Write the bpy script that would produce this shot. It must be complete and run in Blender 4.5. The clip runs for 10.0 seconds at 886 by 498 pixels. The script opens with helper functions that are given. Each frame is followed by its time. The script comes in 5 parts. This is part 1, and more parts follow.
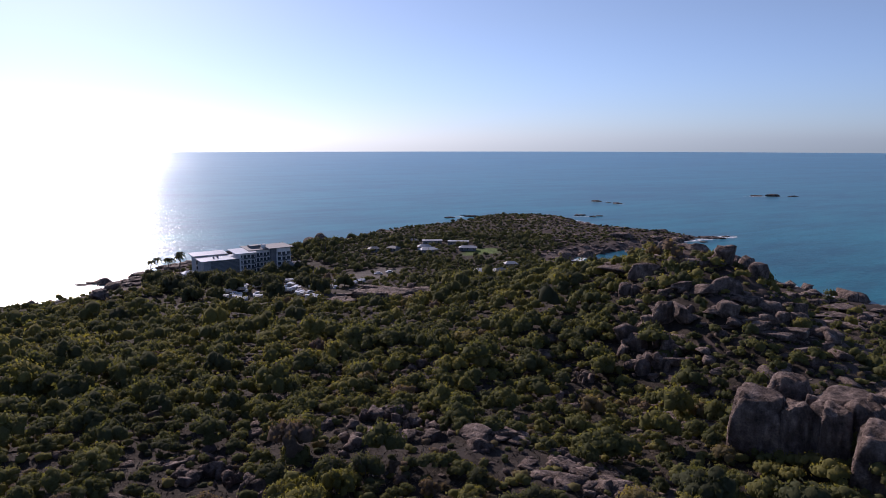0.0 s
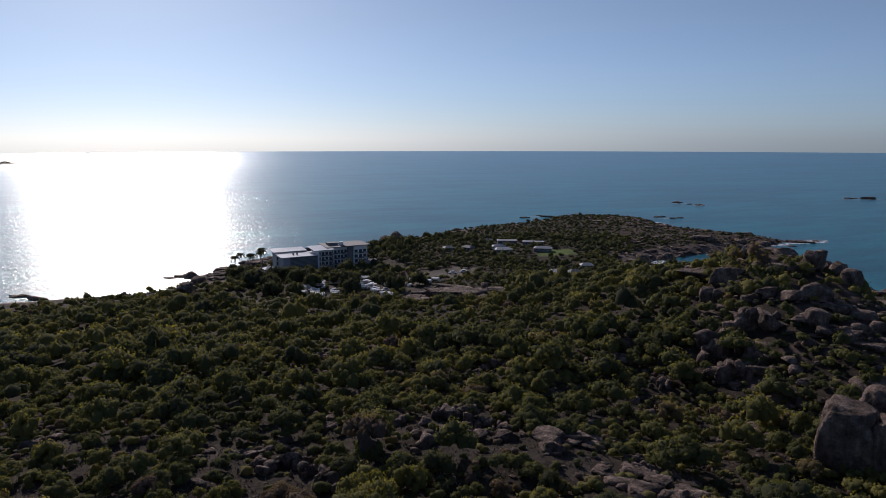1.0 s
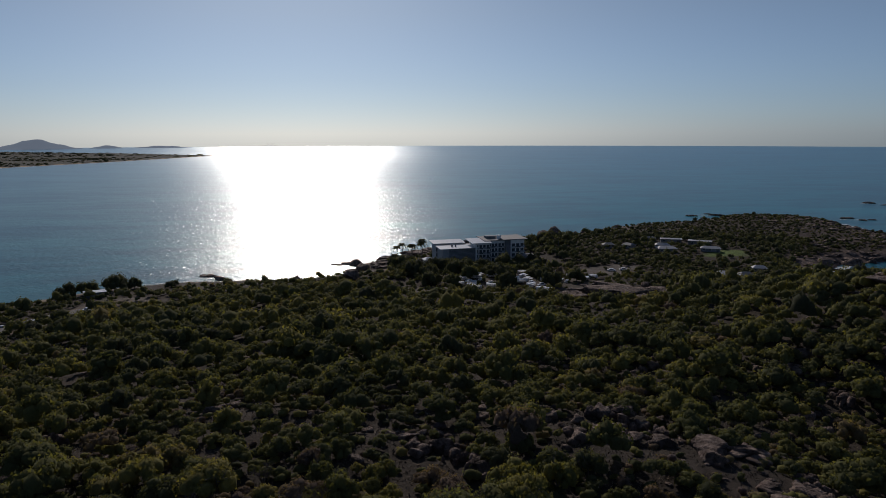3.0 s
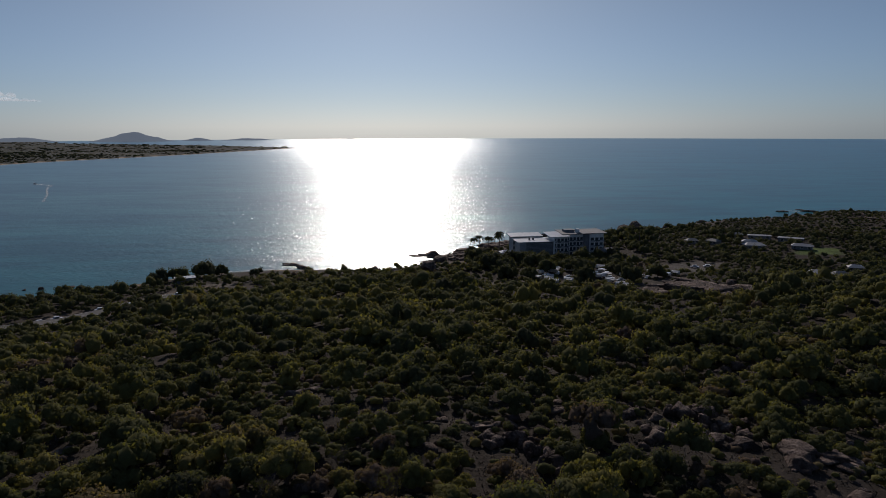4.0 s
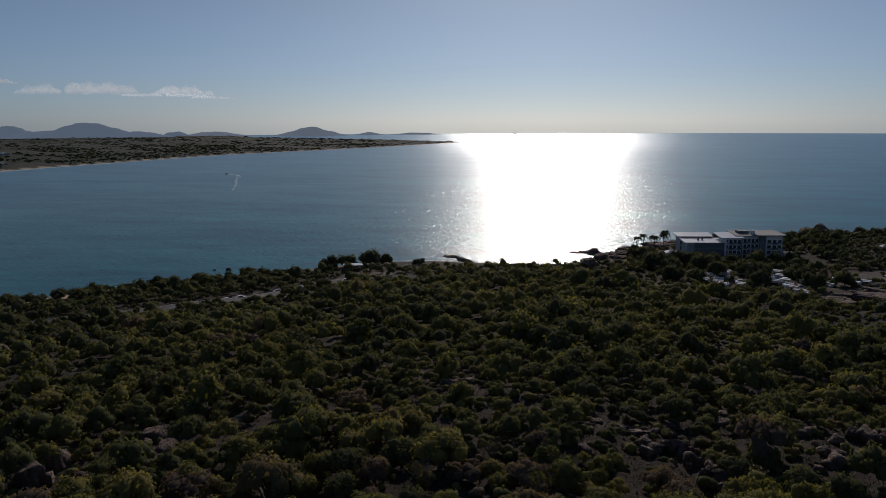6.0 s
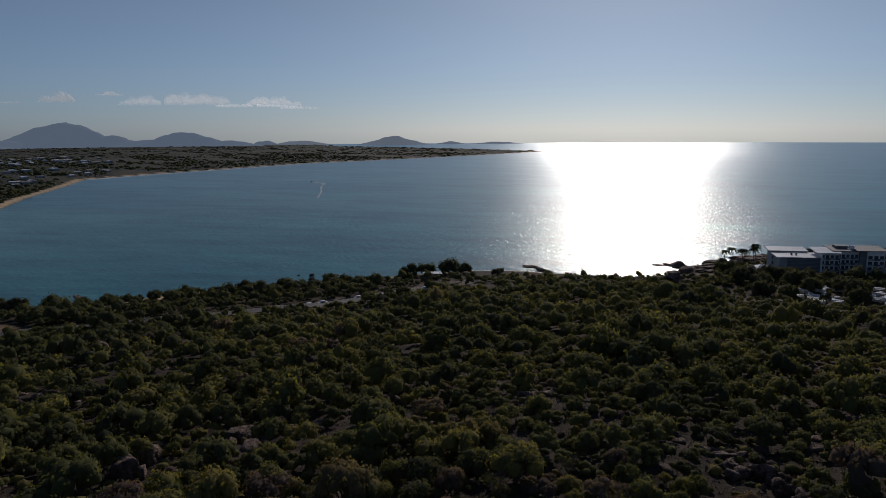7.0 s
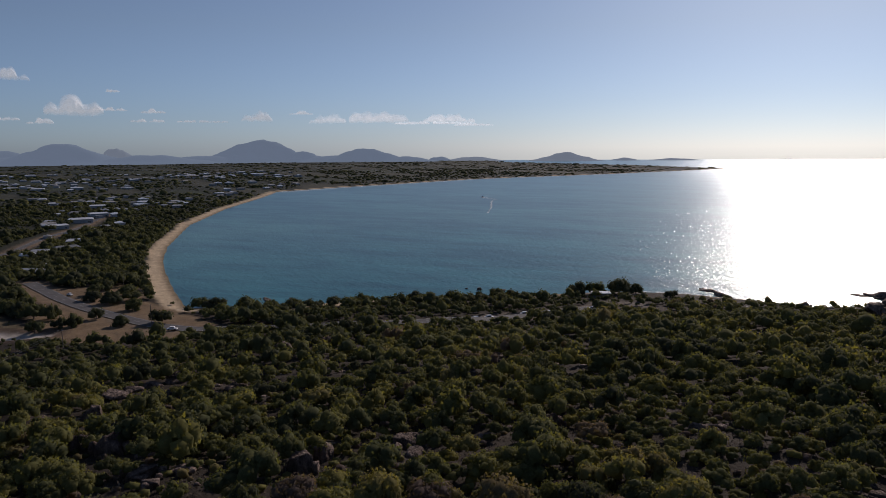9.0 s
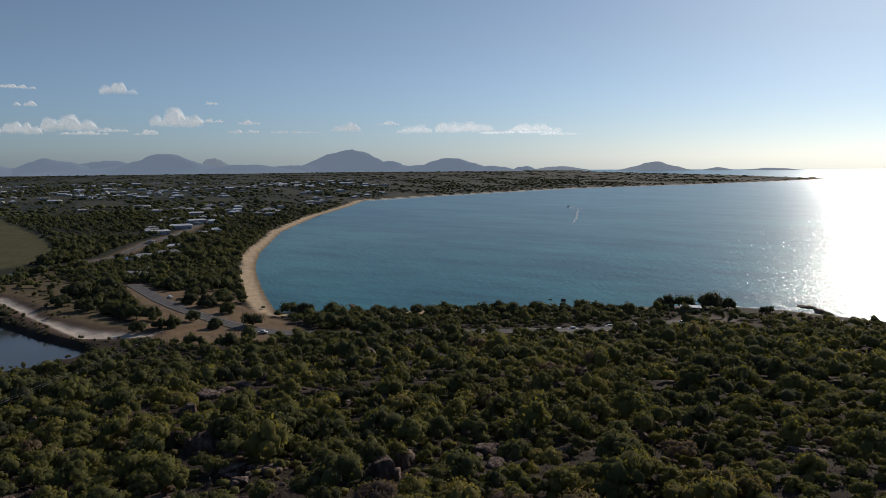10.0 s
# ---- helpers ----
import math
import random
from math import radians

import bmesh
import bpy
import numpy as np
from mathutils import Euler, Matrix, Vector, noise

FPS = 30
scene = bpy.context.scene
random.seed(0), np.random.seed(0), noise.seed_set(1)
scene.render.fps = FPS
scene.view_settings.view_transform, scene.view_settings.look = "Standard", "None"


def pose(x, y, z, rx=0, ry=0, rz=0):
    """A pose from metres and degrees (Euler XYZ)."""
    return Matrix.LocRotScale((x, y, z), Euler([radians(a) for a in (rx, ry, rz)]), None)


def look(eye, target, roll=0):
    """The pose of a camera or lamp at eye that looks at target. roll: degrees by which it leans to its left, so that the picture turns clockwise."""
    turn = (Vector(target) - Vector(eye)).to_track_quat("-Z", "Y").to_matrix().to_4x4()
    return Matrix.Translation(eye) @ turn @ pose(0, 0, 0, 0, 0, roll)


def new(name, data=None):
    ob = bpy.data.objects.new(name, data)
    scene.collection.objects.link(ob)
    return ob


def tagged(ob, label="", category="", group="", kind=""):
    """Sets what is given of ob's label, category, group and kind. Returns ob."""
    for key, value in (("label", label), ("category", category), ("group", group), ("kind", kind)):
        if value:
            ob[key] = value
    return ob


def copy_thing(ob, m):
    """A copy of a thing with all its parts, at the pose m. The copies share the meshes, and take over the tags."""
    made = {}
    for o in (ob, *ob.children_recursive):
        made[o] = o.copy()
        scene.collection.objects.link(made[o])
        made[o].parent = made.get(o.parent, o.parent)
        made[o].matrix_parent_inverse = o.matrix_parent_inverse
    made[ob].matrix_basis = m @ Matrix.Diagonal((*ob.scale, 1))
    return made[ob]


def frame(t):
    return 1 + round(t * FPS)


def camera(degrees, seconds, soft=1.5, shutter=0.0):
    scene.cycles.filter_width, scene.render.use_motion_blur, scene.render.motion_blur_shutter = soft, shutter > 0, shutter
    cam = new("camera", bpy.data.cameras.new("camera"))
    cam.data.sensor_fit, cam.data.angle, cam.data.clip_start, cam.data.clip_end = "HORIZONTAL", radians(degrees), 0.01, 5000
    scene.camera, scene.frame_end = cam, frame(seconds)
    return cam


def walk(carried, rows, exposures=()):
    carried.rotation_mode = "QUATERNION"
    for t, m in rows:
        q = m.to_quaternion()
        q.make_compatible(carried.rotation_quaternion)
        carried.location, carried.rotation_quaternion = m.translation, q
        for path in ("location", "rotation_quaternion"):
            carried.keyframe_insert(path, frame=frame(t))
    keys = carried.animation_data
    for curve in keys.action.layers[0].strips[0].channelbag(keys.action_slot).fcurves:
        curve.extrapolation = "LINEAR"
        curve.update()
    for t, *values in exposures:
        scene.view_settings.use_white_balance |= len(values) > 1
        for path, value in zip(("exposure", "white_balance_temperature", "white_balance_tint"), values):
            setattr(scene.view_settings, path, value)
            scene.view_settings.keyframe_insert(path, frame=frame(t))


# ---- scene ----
# The camera hovers 80 m above the sea, sinks and rises a little, and turns to its left.
cam = camera(63.42, 10.0, soft=0.65)
TURN = [  # seconds, height, yaw, pitch, roll
    (0, 80.1, 0, -8.67, 0.03), (0.5, 80.1, 3.024, -8.668, 0.02), (1, 80.1, 6.022, -8.7, 0.02), (1.5, 80.08, 9.059, -8.765, 0.04),
    (2, 80.05, 12.222, -8.938, 0.06), (2.5, 79.97, 15.487, -8.994, 0.08), (4, 79.66, 24.898, -9.681, 0.17), (4.5, 79.56, 28.054, -10.012, 0.19),
    (5, 79.52, 31.309, -10.183, 0.21), (5.5, 79.58, 34.545, -10.225, 0.24), (7, 79.95, 44.166, -9.314, 0.36), (7.5, 80.05, 47.432, -8.866, 0.37),
    (8, 80.1, 50.846, -8.411, 0.37), (8.5, 80.1, 54.258, -8.154, 0.38), (9, 80.1, 57.672, -7.965, 0.39), (9.5, 80.12, 61.043, -7.575, 0.41),
    (10, 80.15, 64.411, -7.172, 0.44)]
walk(cam, [(t, pose(0, 0, h, 90 + p, r, y)) for t, h, y, p, r in TURN],
     exposures=[(0.0, 0.66, 6350, 32), (0.5, 0.49, 6390, 29), (1.0, 0.1, 6500, 23), (2.5, -0.35, 6620, 18), (4.0, -0.55, 6620, 19), (5.5, -0.59, 6620, 19), (7.5, -0.6, 6620, 19), (8.5, -0.42, 6630, 18),
                (9.0, -0.1, 6760, 23), (9.5, 0.14, 6840, 26), (10.0, 0.15, 6920, 16)])

# ---- daylight ----
SUN_AZ, SUN_EL = 29.8, 27.0   # degrees to the left of +y, degrees above the horizon
world = bpy.data.worlds.new("daylight")
scene.world = world
world.use_nodes = True
wn = world.node_tree.nodes
sky = wn.new("ShaderNodeTexSky")
sky.sky_type, sky.sun_disc = "NISHITA", False
sky.sun_elevation, sky.sun_rotation = radians(SUN_EL), radians(-SUN_AZ)
sky.altitude, sky.air_density, sky.dust_density, sky.ozone_density = 80.0, 0.9, 0.5, 4.6
wn["Background"].inputs["Strength"].default_value = 0.057
cool = wn.new("ShaderNodeMix")
cool.data_type, cool.blend_type = "RGBA", "MULTIPLY"
cool.inputs[0].default_value, cool.inputs[7].default_value = 1.0, (0.84, 0.985, 1.06, 1.0)
grey = wn.new("ShaderNodeHueSaturation")
grey.inputs["Saturation"].default_value = 0.82
world.node_tree.links.new(sky.outputs[0], grey.inputs["Color"])
world.node_tree.links.new(grey.outputs[0], cool.inputs[6])
# the moist air over the sea is paler and cooler towards the horizon
up = wn.new("ShaderNodeSeparateXYZ")
world.node_tree.links.new(wn.new("ShaderNodeTexCoord").outputs["Generated"], up.inputs[0])
rise = wn.new("ShaderNodeValToRGB")
rise.color_ramp.elements[0].color = (0.94, 1.05, 1.26, 1.0)
rise.color_ramp.elements[1].position, rise.color_ramp.elements[1].color = 0.16, (1.0, 1.0, 1.0, 1.0)
world.node_tree.links.new(up.outputs[2], rise.inputs[0])
moist = wn.new("ShaderNodeMix")
moist.data_type, moist.blend_type = "RGBA", "MULTIPLY"
moist.inputs[0].default_value = 1.0
world.node_tree.links.new(cool.outputs[2], moist.inputs[6])
world.node_tree.links.new(rise.outputs[0], moist.inputs[7])
world.node_tree.links.new(moist.outputs[2], wn["Background"].inputs["Color"])
sun = new("sun", bpy.data.lights.new("sun", "SUN"))
sun.data.energy, sun.data.angle, sun.data.color = 3.1, radians(0.53), (1.0, 0.93, 0.82)
a, e = radians(SUN_AZ), radians(SUN_EL)
sun.matrix_world = look((-math.sin(a) * math.cos(e) * 900, math.cos(a) * math.cos(e) * 900, math.sin(e) * 900), (0, 0, 0))


# ---- materials ----
class Nodes:
    """A small writer of node materials."""

    def __init__(self, name, rough=0.8, spec=0.3, metal=0.0):
        self.m = bpy.data.materials.new(name)
        self.m.use_nodes = True
        self.t = self.m.node_tree
        self.b = self.t.nodes["Principled BSDF"]
        self.set(self.b, "Roughness", rough)
        self.set(self.b, "Specular IOR Level", spec)
        self.set(self.b, "Metallic", metal)

    def set(self, node, socket, value):
        if isinstance(value, bpy.types.NodeSocket):
            self.t.links.new(value, node.inputs[socket])
        else:
            node.inputs[socket].default_value = (*value, 1.0) if isinstance(value, tuple) and len(value) == 3 and node.inputs[socket].type == "RGBA" else value

    def node(self, kind, **inputs):
        n = self.t.nodes.new(kind)
        for k, v in inputs.items():
            self.set(n, k.replace("_", " "), v)
        return n

    def where(self, local=False, scale=(1, 1, 1), turn=0.0):
        out = self.node("ShaderNodeTexCoord").outputs["Object"] if local else self.node("ShaderNodeNewGeometry").outputs["Position"]
        if scale == (1, 1, 1):
            return out
        if turn:
            n = self.t.nodes.new("ShaderNodeMapping")
            self.set(n, "Vector", out)
            n.inputs["Rotation"].default_value = (0, 0, radians(turn))
            out = n.outputs[0]
        n = self.t.nodes.new("ShaderNodeMapping")
        self.set(n, "Vector", out)
        n.inputs["Scale"].default_value = scale
        return n.outputs[0]

    def noise(self, at, scale, detail=3.0, rough=0.55):
        return self.node("ShaderNodeTexNoise", Vector=at, Scale=scale, Detail=detail, Roughness=rough).outputs["Fac"]

    def ramp(self, fac, stops):
        n = self.t.nodes.new("ShaderNodeValToRGB")
        self.set(n, 0, fac)
        el = n.color_ramp.elements
        while len(el) < len(stops):
            el.new(0.5)
        for s, (p, c) in zip(el, stops):
            s.position, s.color = p, (*c, 1.0)
        return n.outputs[0]

    def mix(self, fac, a, b, blend="MIX"):
        n = self.t.nodes.new("ShaderNodeMix")
        n.data_type, n.blend_type = "RGBA", blend
        self.set(n, 0, fac), self.set(n, 6, a), self.set(n, 7, b)
        return n.outputs[2]

    def math(self, op, a, b=0.0):
        n = self.t.nodes.new("ShaderNodeMath")
        n.operation = op
        self.set(n, 0, a), self.set(n, 1, b)
        return n.outputs[0]

    def bump(self, height, strength, distance):
        self.set(self.b, "Normal", self.node("ShaderNodeBump", Height=height, Strength=strength, Distance=distance).outputs[0])

    def random(self):
        return self.node("ShaderNodeObjectInfo").outputs["Random"]

    def attribute(self, name):
        n = self.t.nodes.new("ShaderNodeAttribute")
        n.attribute_name = name
        return n.outputs


def plain(name, dark, light, rough=0.7, scale=1.5, spec=0.3, metal=0.0, relief=0.02, local=True):
    """A surface with stains and grain at two scales."""
    w = Nodes(name, rough, spec, metal)
    at = w.where(local)
    stain, grain = w.noise(at, scale, 4), w.noise(at, scale * 9, 3)
    w.set(w.b, "Base Color", w.ramp(w.math("ADD", w.math("MULTIPLY", stain, 0.7), w.math("MULTIPLY", grain, 0.3)), [(0.32, dark), (0.68, light)]))
    w.bump(grain, 0.4, relief)
    return w.m


def sea_material():
    """Wind-ruffled water: a dark body colour under a gloss that grows towards grazing, with loose glints from steeper wavelets."""
    w = Nodes("sea_water")
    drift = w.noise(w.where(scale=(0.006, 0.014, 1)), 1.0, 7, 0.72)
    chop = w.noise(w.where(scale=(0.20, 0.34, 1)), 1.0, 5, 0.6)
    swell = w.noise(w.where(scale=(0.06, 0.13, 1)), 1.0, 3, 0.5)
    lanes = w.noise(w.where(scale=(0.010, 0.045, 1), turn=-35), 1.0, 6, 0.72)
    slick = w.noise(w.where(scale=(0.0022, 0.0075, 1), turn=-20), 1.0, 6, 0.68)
    ripple = w.noise(w.where(scale=(0.55, 0.11, 1), turn=-SUN_AZ), 1.0, 3, 0.6)
    waves = w.math("ADD", w.math("MULTIPLY", chop, 0.66), w.math("MULTIPLY", swell, 0.55))
    relief = w.node("ShaderNodeBump", Height=w.math("ADD", waves, w.math("MULTIPLY", ripple, 0.10)), Strength=1.0, Distance=0.8).outputs[0]

    def facets(scale, steep):
        """Wavelet slopes, as a normal."""
        n = w.node("ShaderNodeTexNoise", Vector=w.where(scale=scale, turn=-SUN_AZ), Scale=1.0, Detail=4.0, Roughness=0.7)
        for op, v in (("SUBTRACT", (0.5, 0.5, 0.5)), ("MULTIPLY", (steep, steep, 0.0)), ("ADD", (0.0, 0.0, 1.0)), ("NORMALIZE", (0.0, 0.0, 0.0))):
            m = w.t.nodes.new("ShaderNodeVectorMath")
            m.operation = op
            w.t.links.new(n.outputs["Color"] if op == "SUBTRACT" else n.outputs[0], m.inputs[0])
            m.inputs[1].default_value = v
            n = m
        return n.outputs[0]

    # the shallow bay to the west is paler than the open sea; the water is rougher away from the lee of the headland
    east = w.node("ShaderNodeSeparateXYZ", Vector=w.where())
    bay = w.node("ShaderNodeMapRange", Value=east.outputs[0])
    bay.inputs[1].default_value, bay.inputs[2].default_value = -150.0, -700.0
    off = w.t.nodes.new("ShaderNodeVectorMath")
    off.operation = "LENGTH"
    w.t.links.new(w.where(), off.inputs[0])
    lee = w.node("ShaderNodeMapRange", Value=off.outputs["Value"])
    for i, v in ((1, 350.0), (2, 2600.0), (3, 0.232), (4, 0.325)):
        lee.inputs[i].default_value = v
    # light and dark of waves and wind streaks, put into body colour; also varies roughness
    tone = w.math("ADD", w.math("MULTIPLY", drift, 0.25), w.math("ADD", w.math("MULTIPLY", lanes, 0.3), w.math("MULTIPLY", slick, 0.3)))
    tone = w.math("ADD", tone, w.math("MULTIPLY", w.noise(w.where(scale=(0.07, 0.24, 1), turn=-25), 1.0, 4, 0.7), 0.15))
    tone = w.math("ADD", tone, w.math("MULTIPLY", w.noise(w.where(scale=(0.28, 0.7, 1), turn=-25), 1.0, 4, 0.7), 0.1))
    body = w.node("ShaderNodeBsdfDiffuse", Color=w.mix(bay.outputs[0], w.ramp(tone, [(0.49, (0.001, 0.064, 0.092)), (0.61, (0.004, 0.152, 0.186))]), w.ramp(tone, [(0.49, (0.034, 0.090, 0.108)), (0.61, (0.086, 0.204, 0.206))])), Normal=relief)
    gloss = w.node("ShaderNodeBsdfGlossy", Color=(0.88, 0.95, 0.97), Roughness=w.math("ADD", w.math("MULTIPLY", tone, 0.10), lee.outputs[0]), Normal=relief)
    gloss.distribution = "BECKMANN"
    shine = gloss
    for rough, normal, share in ((0.15, facets((0.7, 0.22, 1), 1.75), 0.24), (0.5, relief, 0.05)):
        glint = w.node("ShaderNodeBsdfGlossy", Color=(0.88, 0.95, 0.97), Roughness=rough, Normal=normal)
        glint.distribution = "BECKMANN"
        both = w.node("ShaderNodeMixShader", Fac=share)
        w.t.links.new(shine.outputs[0], both.inputs[1])
        w.t.links.new(glint.outputs[0], both.inputs[2])
        shine = both
    lean = w.node("ShaderNodeFresnel", IOR=1.333)
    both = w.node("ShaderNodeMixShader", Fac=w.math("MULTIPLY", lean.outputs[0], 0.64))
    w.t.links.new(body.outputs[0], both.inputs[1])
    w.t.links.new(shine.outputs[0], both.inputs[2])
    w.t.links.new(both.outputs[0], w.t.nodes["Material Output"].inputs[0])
    return w.m


def ground_material():
    w = Nodes("ground_cover", 0.95, 0.1)
    at = w.where()
    cover = w.attribute("cover")["Color"]
    patch, grain = w.noise(at, 0.12, 5, 0.65), w.noise(at, 1.3, 5, 0.7)
    shade = w.ramp(patch, [(0.3, (0.70, 0.70, 0.70)), (0.7, (1.24, 1.20, 1.16))])
    speck = w.ramp(grain, [(0.3, (0.72, 0.72, 0.72)), (0.7, (1.28, 1.28, 1.28))])
    w.set(w.b, "Base Color", w.mix(1.0, w.mix(1.0, cover, shade, "MULTIPLY"), speck, "MULTIPLY"))
    w.bump(w.math("ADD", grain, w.math("MULTIPLY", patch, 3.0)), 0.7, 0.35)
    return w.m


LEAF_STOPS = [(0.0, (0.0526, 0.059, 0.0392)), (0.3, (0.0835, 0.0912, 0.0445)), (0.55, (0.124, 0.1259, 0.0523)), (0.75, (0.1768, 0.1654, 0.0594)), (0.88, (0.1402, 0.105, 0.0754)), (1.0, (0.115, 0.0899, 0.0884))]


def leaf_material(name, by_object, span=1.0):
    w = Nodes(name, 0.9, 0.06)
    pick = w.math("MULTIPLY", w.random(), span) if by_object else w.attribute("tint")["Fac"]
    speck = w.noise(w.where(), 2.6, 5, 0.7)
    colour = w.mix(1.0, w.ramp(pick, LEAF_STOPS), w.ramp(speck, [(0.32, (0.80, 0.82, 0.80)), (0.68, (1.22, 1.20, 1.15))]), "MULTIPLY")
    w.set(w.b, "Base Color", colour)
    w.bump(w.noise(w.where(), 3.0, 3, 0.6), 0.35, 0.2)
    thin = w.node("ShaderNodeBsdfTranslucent", Color=w.mix(1.0, colour, (1.7, 1.6, 0.7), "MULTIPLY"))
    both = w.node("ShaderNodeMixShader", Fac=0.4)
    w.t.links.new(w.b.outputs[0], both.inputs[1])
    w.t.links.new(thin.outputs[0], both.inputs[2])
    w.t.links.new(both.outputs[0], w.t.nodes["Material Output"].inputs[0])
    return w.m


def granite_material():
    w = Nodes("weathered_granite", 0.9, 0.15)
    at = w.where()
    big, fine = w.noise(at, 0.35, 5, 0.65), w.noise(at, 3.0, 4, 0.7)
    streak = w.noise(w.where(scale=(0.9, 0.9, 0.12)), 1.0, 4)
    col = w.ramp(big, [(0.28, (0.040, 0.033, 0.032)), (0.42, (0.115, 0.088, 0.078)), (0.58, (0.235, 0.182, 0.158)), (0.75, (0.42, 0.34, 0.29))])
    col = w.mix(1.0, col, w.ramp(streak, [(0.35, (0.55, 0.52, 0.5)), (0.6, (1.1, 1.08, 1.05))]), "MULTIPLY")
    w.set(w.b, "Base Color", w.mix(1.0, col, w.ramp(fine, [(0.3, (0.7, 0.7, 0.7)), (0.7, (1.25, 1.25, 1.25))]), "MULTIPLY"))
    w.bump(w.math("ADD", w.math("ADD", fine, w.math("MULTIPLY", streak, 1.2)), w.math("MULTIPLY", big, 2.5)), 1.0, 0.6)
    return w.m


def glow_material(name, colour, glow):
    """Far hills: dull slopes, with the bright air before them put into a glow."""
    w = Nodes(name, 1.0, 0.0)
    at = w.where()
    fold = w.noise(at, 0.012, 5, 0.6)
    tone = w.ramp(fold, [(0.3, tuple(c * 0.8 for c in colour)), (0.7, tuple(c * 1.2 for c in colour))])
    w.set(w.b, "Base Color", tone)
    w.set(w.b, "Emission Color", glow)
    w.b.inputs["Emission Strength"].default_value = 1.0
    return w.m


SEA = sea_material()
GROUND = ground_material()
LEAF, LEAF_FAR = leaf_material("leaves", True), leaf_material("leaves_of_the_bush", False)
LEAF_DARK = leaf_material("dark_leaves", True, 0.3)
GRANITE = granite_material()
BARK = plain("grey_bark", (0.06, 0.05, 0.045), (0.17, 0.145, 0.125), 0.9, 3.0)
TWIG = plain("dry_twigs", (0.07, 0.055, 0.05), (0.16, 0.13, 0.12), 0.95, 3.0)
ASPHALT = plain("worn_asphalt", (0.055, 0.055, 0.058), (0.105, 0.10, 0.10), 0.9, 0.3, local=False)
LINE = plain("road_paint", (0.2, 0.2, 0.19), (0.36, 0.36, 0.35), 0.7, 1.0, local=False)
CONCRETE = plain("pale_concrete", (0.25, 0.24, 0.225), (0.42, 0.41, 0.39), 0.85, 0.4, local=False)
WHITE = plain("white_render", (0.66, 0.67, 0.67), (0.80, 0.80, 0.79), 0.7, 0.5)
PALEWALL = plain("pale_grey_render", (0.40, 0.41, 0.42), (0.52, 0.525, 0.53), 0.75, 0.5)
GREYWALL = plain("grey_render", (0.24, 0.26, 0.28), (0.36, 0.38, 0.40), 0.75, 0.5)
DARKWALL = plain("dark_cladding", (0.05, 0.055, 0.065), (0.10, 0.105, 0.115), 0.5, 0.5)
LOUVRE = plain("slate_grey_cladding", (0.13, 0.14, 0.16), (0.20, 0.21, 0.235), 0.6, 0.5)
TINROOF = plain("pale_steel_roof", (0.46, 0.48, 0.50), (0.62, 0.63, 0.64), 0.33, 0.3, 0.5)
DULLROOF = plain("weathered_steel_roof", (0.27, 0.285, 0.30), (0.38, 0.39, 0.41), 0.6, 0.3, 0.25)
GREYROOF = plain("grey_steel_roof", (0.13, 0.14, 0.15), (0.20, 0.21, 0.22), 0.7, 0.3, 0.2)
GLASS = plain("dark_window_glass", (0.04, 0.05, 0.06), (0.08, 0.09, 0.10), 0.12, 0.4, 0.6, relief=0.0)
PAINT = plain("white_vehicle_paint", (0.60, 0.61, 0.62), (0.74, 0.74, 0.74), 0.3, 0.8, 0.5, relief=0.0)
RUBBER = plain("black_rubber", (0.012, 0.012, 0.012), (0.03, 0.03, 0.03), 0.8, 4.0)
TIMBER = plain("weathered_timber", (0.11, 0.085, 0.065), (0.2, 0.165, 0.13), 0.85, 2.0)
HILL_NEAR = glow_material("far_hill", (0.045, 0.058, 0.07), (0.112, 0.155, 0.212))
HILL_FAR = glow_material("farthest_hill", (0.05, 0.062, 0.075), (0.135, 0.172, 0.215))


def cloud_material():
    """Vapour with its sunlight put into emission, thin at its edges, that lets the sky through."""
    w = Nodes("cloud_vapour", 1.0, 0.0)
    w.b.inputs["Base Color"].default_value = (0.4, 0.4, 0.4, 1)
    dense = w.math("ADD", w.attribute("dense")["Fac"], w.math("MULTIPLY", w.math("SUBTRACT", w.noise(w.where(), 0.05, 4, 0.6), 0.5), 0.7))
    w.set(w.b, "Emission Color", w.ramp(w.noise(w.where(), 0.03, 4, 0.6), [(0.3, (0.34, 0.40, 0.43)), (0.7, (0.445, 0.485, 0.50))]))
    w.set(w.b, "Emission Strength", w.attribute("glow")["Fac"])
    w.set(w.b, "Alpha", w.ramp(dense, [(0.0, (0.0, 0.0, 0.0)), (0.35, (0.36, 0.36, 0.36)), (1.0, (0.82, 0.82, 0.82))]))
    return w.m


CLOUD = cloud_material()


def foam_material():
    w = Nodes("sea_foam", 0.8, 0.1)
    w.b.inputs["Base Color"].default_value = (0.75, 0.78, 0.8, 1)
    lace = w.noise(w.where(), 0.35, 6, 0.75)
    w.set(w.b, "Alpha", w.ramp(lace, [(0.42, (0, 0, 0)), (0.55, (0.85, 0.85, 0.85))]))
    return w.m


FOAM = foam_material()
STRAW = plain("dry_grass_blades", (0.075, 0.06, 0.048), (0.19, 0.155, 0.115), 0.95, 0.15, 0.05, local=False)
MURKY = plain("murky_water", (0.035, 0.04, 0.036), (0.06, 0.062, 0.055), 0.16, 0.03, 0.5, relief=0.03, local=False)


